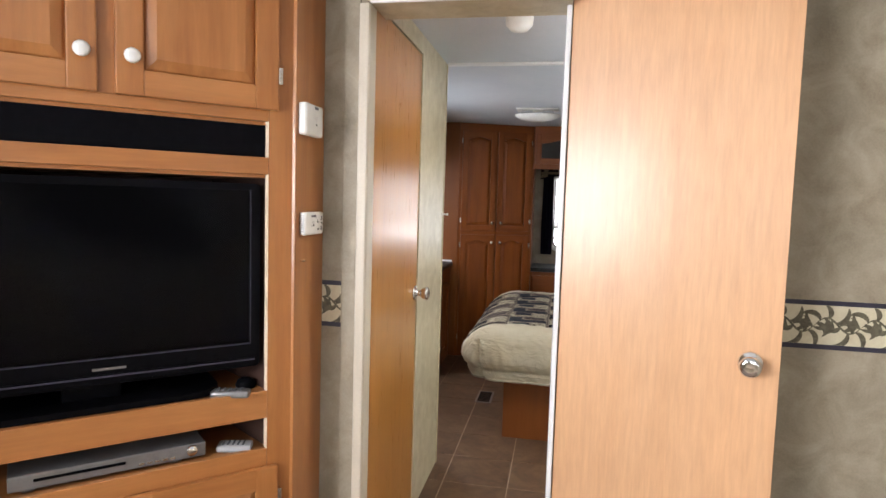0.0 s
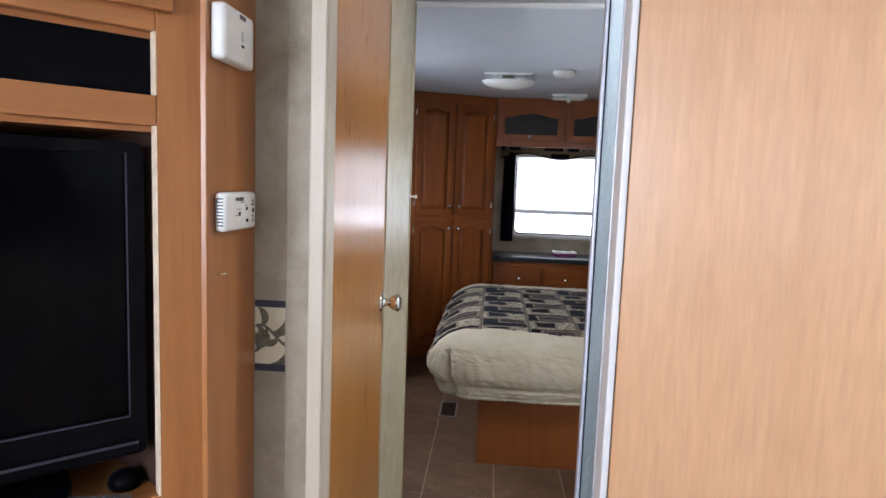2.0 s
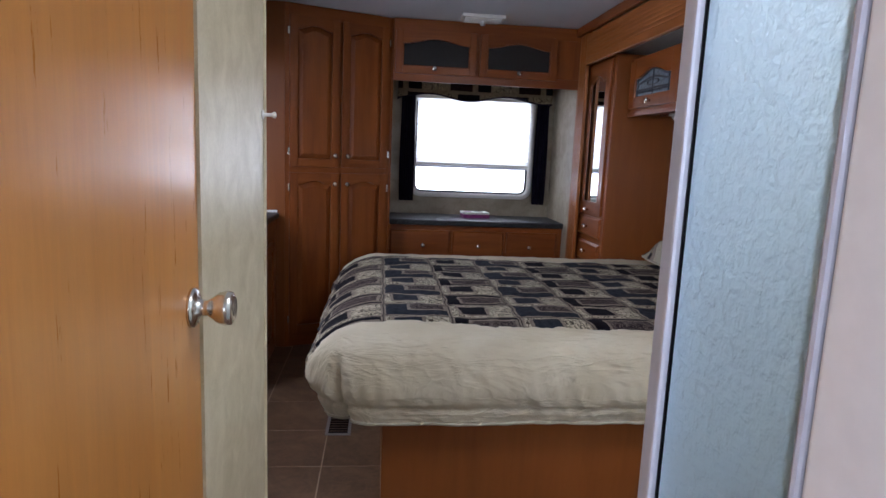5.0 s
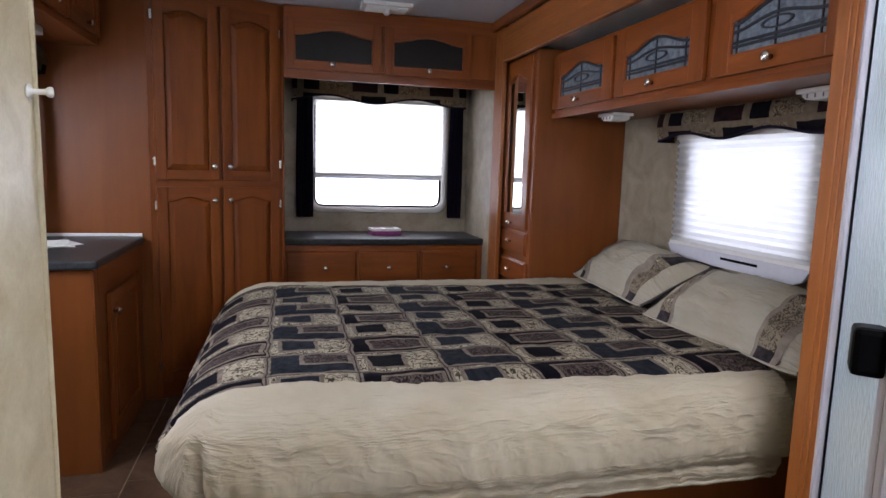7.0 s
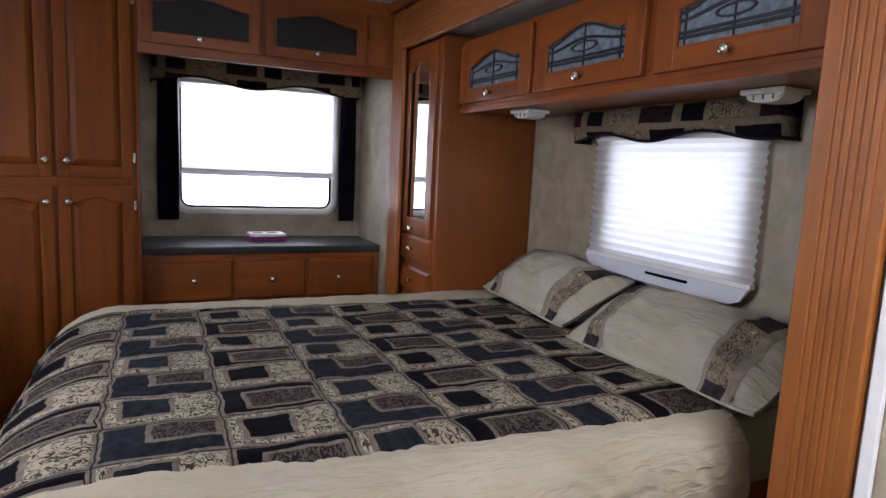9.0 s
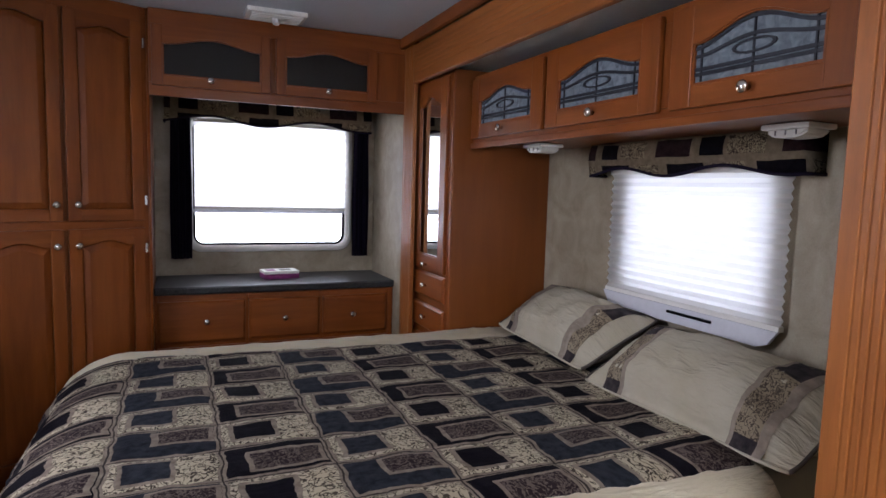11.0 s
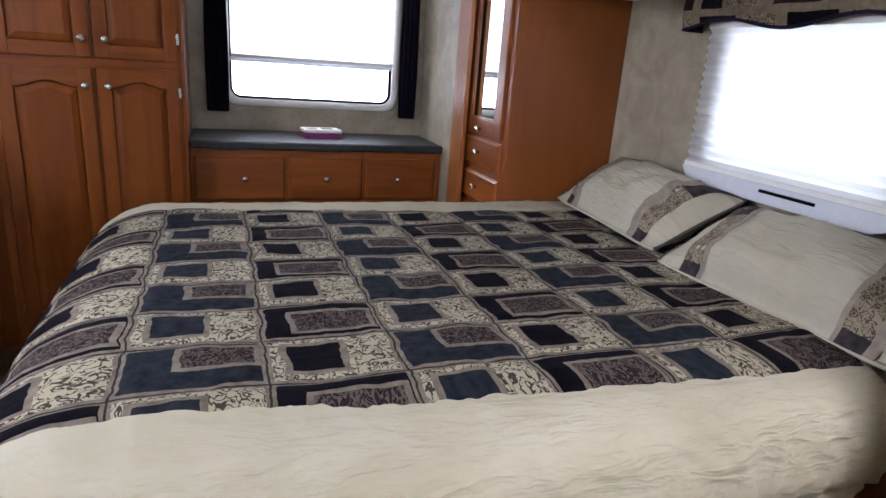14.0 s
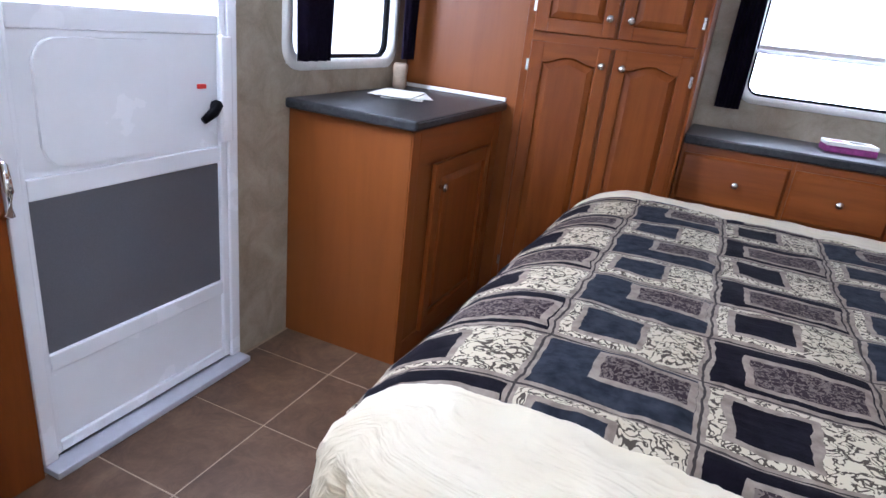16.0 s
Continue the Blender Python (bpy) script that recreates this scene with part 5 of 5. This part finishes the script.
block("rocker", -0.012, 0.012, -0.011, -0.0062, -0.02, 0.02, WHITE, swt, 0.002)


# ---- wallpaper borders ----
def ribbon(bm, pts, width, y):
    """A flat tapering stroke through points in x and z."""
    n = len(pts)
    l, r = [], []
    for i, (x, z) in enumerate(pts):
        a, b = pts[max(0, i - 1)], pts[min(n - 1, i + 1)]
        d = Vector((b[0] - a[0], b[1] - a[1])).normalized()
        w = width * math.sin(math.pi * (0.06 + 0.9 * i / (n - 1))) ** 0.8
        l.append(bm.verts.new((x - d.y * w, y, z + d.x * w)))
        r.append(bm.verts.new((x + d.y * w, y, z - d.x * w)))
    for i in range(n - 1):
        bm.faces.new((l[i], l[i + 1], r[i + 1], r[i]))


def vine(bm, x0, x1, s, y):
    """A leafy scrolling vine, s metres high, from x0 to x1."""
    lam = 1.15 * s
    n = int((x1 - x0) / lam) + 2
    def stem(q):
        return x0 + q * lam, s * (0.5 + 0.20 * math.sin(2 * math.pi * q))
    for i in range(n):
        ribbon(bm, [stem(i + k / 20) for k in range(21)], 0.026 * s, y)
        for half, up in ((0.25, -1), (0.75, 1)):
            cx, cz = stem(i + half)
            cz += up * 0.22 * s
            ribbon(bm, [(cx + s * (0.21 - 0.014 * k) * math.cos(up * (1.57 - 0.36 * k)), cz + s * (0.21 - 0.014 * k) * math.sin(-up * (1.57 - 0.36 * k)) * -1) for k in range(13)], 0.038 * s, y - 0.0002)
        for k in range(12):
            q = i + k / 12 + 0.03
            px, pz = stem(q)
            a = (0.9 if k % 2 else -0.9) + 1.1 * math.cos(2 * math.pi * q)
            l = s * (0.50 if k % 3 else 0.34)
            ribbon(bm, [(px + l * u * math.cos(a + 1.1 * u * (1 if k % 2 else -1)), pz + l * u * math.sin(a + 1.1 * u * (1 if k % 2 else -1))) for u in (m / 8 for m in range(9))], 0.068 * s, y - 0.0004 - 0.00004 * k)


def border(name, x0, x1, face, label):
    z0, z1 = 0.982, 1.124
    b = thing(name, pose(0, face - 0.0005, z0), label, "wallpaper border", kind="structure")
    block("paper", x0, x1, -0.0012, 0.0, 0.0, z1 - z0, BAND, b, 0)
    block("stripe", x0, x1, -0.0020, -0.0014, 0.0, 0.014, NAVY, b, 0)
    block("stripe", x0, x1, -0.0020, -0.0014, z1 - z0 - 0.014, z1 - z0, NAVY, b, 0)
    s = z1 - z0 - 0.034
    bm = bmesh.new()
    vine(bm, x0 - 0.02, x1, s, -0.0022)
    for v in bm.verts:
        v.co.z += 0.017
    for at, way in ((x0 + 0.001, -1), (x1 - 0.001, 1)):
        bmesh.ops.bisect_plane(bm, geom=bm.verts[:] + bm.edges[:] + bm.faces[:], plane_co=(at, 0, 0), plane_no=(way, 0, 0), clear_outer=True)
    for zz, way in ((0.0145, -1), (z1 - z0 - 0.0145, 1)):
        bmesh.ops.bisect_plane(bm, geom=bm.verts[:] + bm.edges[:] + bm.faces[:], plane_co=(0, 0, zz), plane_no=(0, 0, way), clear_outer=True)
    part("leaf_print", bm, LEAF, b, "olive scrolling leaves")


border("border_left", -0.429, -0.367, BULK, "cream wallpaper border with olive leaves between navy stripes")
border("border_right", 0.29, RW - 0.002, BULK_R, "cream wallpaper border with olive leaves between navy stripes")

# ---- ceiling fittings ----
lamp = thing("ceiling_light", pose(0.09, 1.04, CEIL), "white twin dome ceiling light, unlit", "ceiling light")
block("base", -0.15, 0.15, -0.075, 0.075, -0.014, -0.001, WHITE, lamp, 0.005)
for x in (-0.075, 0.075):
    block("socket", x - 0.04, x + 0.04, -0.05, 0.05, -0.042, -0.0145, CHROME, lamp, 0.008, "bright metal bulb socket")
bm = bmesh.new()
bmesh.ops.create_uvsphere(bm, u_segments=28, v_segments=12, radius=1, matrix=Matrix.Translation((0, 0, -0.042)) @ Matrix.Diagonal((0.165, 0.09, 0.05, 1)))
bmesh.ops.delete(bm, geom=[v for v in bm.verts if v.co.z > -0.041], context="VERTS")
part("diffuser", bm, WHITE, lamp, "ribbed milky cover", True)
smoke = thing("smoke_alarm", pose(0.42, 0.91, CEIL), "round white smoke alarm on the ceiling", "smoke alarm")
lathe("case", [(0, 0.0), (0.066, 0.0), (0.066, -0.012), (0.055, -0.026), (0.03, -0.030), (0, -0.030)], Matrix.Translation((0, 0, -0.001)), WHITE, smoke)
vent = thing("ceiling_vent", pose(0.56, 1.86, CEIL), "white ceiling vent with a short crank near the overhead cabinet", "vent")
block("frame", -0.13, 0.13, -0.08, 0.08, -0.022, -0.001, WHITE, vent, 0.006)
for k in range(5):
    block("slat", -0.11, 0.11, -0.06 + 0.027 * k, -0.05 + 0.027 * k, -0.03, -0.0225, WHITE, vent, 0.002)
lathe("crank", [(0, 0), (0.017, 0), (0.017, -0.018), (0.012, -0.026), (0, -0.027)], Matrix.Translation((0, -0.02, -0.031)), WHITE, vent)
dome = thing("ceiling_light", pose(0.11, -1.30, CEIL), "small chrome-rimmed glass ceiling light in the passage", "ceiling light")
lathe("rim", [(0, 0), (0.055, 0), (0.057, -0.012), (0.045, -0.02), (0, -0.02)], Matrix.Translation((0, 0, -0.001)), CHROME, dome)
lathe("bowl", [(0.043, -0.0205), (0.05, -0.035), (0.047, -0.06), (0.03, -0.078), (0, -0.084)], Matrix.Identity(4), WHITE, dome)


def reading_lamp(x, y, z):
    r = thing("reading_lamp", pose(x, y, z, 0, 0, -90), "white reading lamp with a clear ribbed lens under the cabinet", "lamp", "reading lamps")
    block("base", -0.07, 0.07, -0.055, 0.055, -0.016, -0.0005, WHITE, r, 0.005)
    bm = bmesh.new()
    add_prism(bm, [(-0.062, -0.0165), (0.062, -0.0165), (0.05, -0.031), (0.03, -0.037), (-0.03, -0.037), (-0.05, -0.031)], -0.045, 0.045)
    bmesh.ops.bevel(bm, geom=bm.edges[:], offset=0.005, segments=2, affect="EDGES")
    part("lens", bm, WHITE, r, "ribbed clear lens")
    for k in range(3):
        block("rib", -0.03 + 0.03 * k - 0.0015, -0.03 + 0.03 * k + 0.0015, -0.048, -0.0445, -0.031, -0.018, SILVER, r, 0.0005)


reading_lamp(1.55, 1.17, 1.496)
reading_lamp(1.66, 0.10, 1.496)
puck = thing("puck_light", pose(1.13, 2.10, 1.7515), "small white puck light under the overhead cabinet", "lamp")
lathe("case", [(0, 0), (0.035, 0), (0.033, -0.012), (0.02, -0.018), (0, -0.018)], Matrix.Identity(4), WHITE, puck)
under = thing("counter_light", pose(-0.95, 1.25, 1.735), "white strip lamp under the overhead cabinet", "lamp")
block("case", -0.05, 0.05, -0.16, 0.16, -0.035, -0.0005, WHITE, under, 0.008)

# ---- entry door ----
entry = thing("door_3", pose(LW, 0.115, 0, 0, 0, 90), "white screen entry door with a grey insect screen, closed", "door", kind="structure")
DW = 0.66
bm = bmesh.new()
for a in ((0.0, 0.035, 0.0, 1.95), (DW - 0.037, DW, 0.0, 1.95)):
    add_box(bm, a[0], a[1] - 0.001, -0.012, 0.03, 0.021 if a[2] == 0 else a[2], a[3] - 0.021, 0.004)
part("door_frame", bm, WHITE_DOOR, entry)
block("door_frame_head", 0.036, DW - 0.036, -0.010, 0.03, 1.89, 1.93, WHITE_DOOR, entry, 0.004)
block("threshold", 0.0, DW, -0.055, 0.03, 0.0, 0.020, ALU, entry, 0.004, "scuffed aluminium threshold")
for a, b in ((0.0355, 0.048), (DW - 0.064, DW - 0.038)):
    block("stile", a, b, -0.006, 0.02, 0.03, 1.885, WHITE_DOOR, entry, 0.004)
for a, b in ((0.03, 0.06), (0.255, 0.30), (0.672, 0.72), (1.02, 1.07), (1.84, 1.885)):
    block("rail", 0.0485, DW - 0.0645, -0.005, 0.02, a, b, WHITE_DOOR, entry, 0.004)
block("kick_panel", 0.0485, DW - 0.0645, 0.004, 0.012, 0.06, 0.255, WHITE_DOOR, entry, 0.002)
block("insect_screen", 0.0485, DW - 0.0645, 0.006, 0.008, 0.30, 0.672, SCREEN_MESH, entry, 0, "grey insect screen")
block("slide_panel", 0.0485, DW - 0.0645, 0.002, 0.010, 0.72, 1.02, WHITE_DOOR, entry, 0.002)
bm = bmesh.new()
add_prism(bm, [(x + 0.255, z + 0.87) for x, z in rounded(0.33, 0.27, 0.05)], -0.008, 0.0015)
bmesh.ops.bevel(bm, geom=bm.edges[:], offset=0.003, segments=2, affect="EDGES")
part("moulded_panel", bm, WHITE_DOOR, entry)
p = block("pane", 0.0485, DW - 0.0645, 0.008, 0.011, 1.07, 1.84, PANE, entry, 0)
p.visible_shadow = False
block("latch_cover", DW - 0.078, DW - 0.036, -0.030, -0.0125, 0.735, 1.02, WHITE_DOOR, entry, 0.006, "white raised latch cover")
bm = bmesh.new()
sweep(bm, [(DW - 0.085, -0.012, 0.835), (DW - 0.10, -0.03, 0.84), (DW - 0.12, -0.04, 0.825), (DW - 0.155, -0.038, 0.805)], [0.016, 0.017, 0.014, 0.010], 8)
part("handle", bm, BLACK, entry, "black lever handle", True)
block("lock_tab", DW - 0.145, DW - 0.12, -0.016, -0.006, 0.884, 0.896, RED, entry, 0.002, "small red lock tab")
bm = bmesh.new()
sweep(bm, [(-0.016, -0.023, 0.66), (-0.016, -0.05, 0.67), (-0.016, -0.055, 0.72), (-0.016, -0.05, 0.77), (-0.016, -0.023, 0.78)], 0.008, 8)
part("grab_rail", bm, CHROME, entry, "", True)

# ---- small things ----
box = thing("card_box", pose(0.66, 2.42, 0.7825, 0, 0, 6), "small purple and white cardboard box on the rear counter", "box")
block("tray", -0.095, 0.095, -0.06, 0.06, 0.0, 0.026, PURPLE, box, 0.002)
block("lid", -0.095, 0.095, -0.06, 0.06, 0.0265, 0.042, PAPER, box, 0.002, "white printed lid")
for x, w, mt in ((-0.05, 0.05, PURPLE), (0.03, 0.06, LEAF)):
    block("print", x - w / 2, x + w / 2, -0.035, 0.03, 0.0421, 0.0425, mt, box, 0)
for i, (x, y, a, mt, w, l) in enumerate(((-0.93, 1.47, 22, PAPER, 0.15, 0.23), (-0.92, 1.49, 36, WHITE, 0.14, 0.21), (-0.95, 1.45, 12, PAPER, 0.16, 0.22))):
    z = 0.8395 + 0.0035 * i
    sheet = block("paper_booklet", -w / 2, w / 2, -l / 2, l / 2, 0.0, 0.003, mt, None, 0.0005)
    sheet.matrix_world = pose(x, y, z, 0, 0, a)
    tagged(sheet, "thin white printed booklet lying on the side counter", "booklet", "booklets on the counter")
# turned cup shape that stands in for a ribbed curtain tie
tin = thing("beige_curtain_tie", pose(-1.06, 1.66, 0.8395), "small beige ribbed cup standing for a curtain tie in the counter corner", "holder")
lathe("cup", [(0, 0), (0.026, 0), (0.030, 0.02), (0.027, 0.05), (0.031, 0.085), (0.025, 0.10), (0, 0.098)], Matrix.Identity(4), GROUT, tin)
reg = thing("floor_register", pose(-0.185, 0.70, 0.0), "dark metal floor register set in the tiles", "vent")
bm = bmesh.new()
add_ring(bm, [(-0.055, -0.13), (0.055, -0.13), (0.055, 0.13), (-0.055, 0.13)], [(-0.042, -0.115), (0.042, -0.115), (0.042, 0.115), (-0.042, 0.115)], -0.005, -0.0005)
bmesh.ops.rotate(bm, verts=bm.verts, cent=(0, 0, 0), matrix=Matrix.Rotation(radians(-90), 3, "X"))
part("frame", bm, SILVER, reg)
for k in range(9):
    block("slat", -0.042, 0.042, -0.108 + 0.025 * k, -0.094 + 0.025 * k, 0.0005, 0.003, BLACK, reg, 0.0005)

# ---- floor tiles ----
TP = 0.317
tile_mesh = {}


def tile(x0, x1, y0, y1):
    w, l = round(x1 - x0, 3), round(y1 - y0, 3)
    if w < 0.03 or l < 0.03:
        return
    if (w, l) not in tile_mesh:
        bm = bmesh.new()
        e = 0.0025
        add_slab(bm, [(-w / 2 + e, -l / 2 + e), (w / 2 - e, -l / 2 + e), (w / 2 - e, l / 2 - e), (-w / 2 + e, l / 2 - e)], -0.0014, 0.0)
        me = bpy.data.meshes.new("tile")
        bmesh.ops.recalc_face_normals(bm, faces=bm.faces)
        bm.to_mesh(me)
        bm.free()
        me.materials.append(TILE)
        tile_mesh[(w, l)] = me
    t = new("tile", tile_mesh[(w, l)])
    t.parent = floor
    t.location = ((x0 + x1) / 2, (y0 + y1) / 2, 0.0)


def tile_field(x0, x1, y0, y1, ax, ay):
    i0, j0 = math.floor((x0 - ax) / TP), math.floor((y0 - ay) / TP)
    for i in range(i0, math.ceil((x1 - ax) / TP)):
        for j in range(j0, math.ceil((y1 - ay) / TP)):
            tile(max(x0, ax + i * TP), min(x1, ax + (i + 1) * TP), max(y0, ay + j * TP), min(y1, ay + (j + 1) * TP))


tile_field(-1.10, -0.547, -0.44, 1.79, -0.798, 0.535)
tile_field(-0.547, 1.24, -1.69, 2.2, -0.23, -0.01)
tile_field(-1.10, 1.24, -4.5, -1.69, -0.23, -0.01)
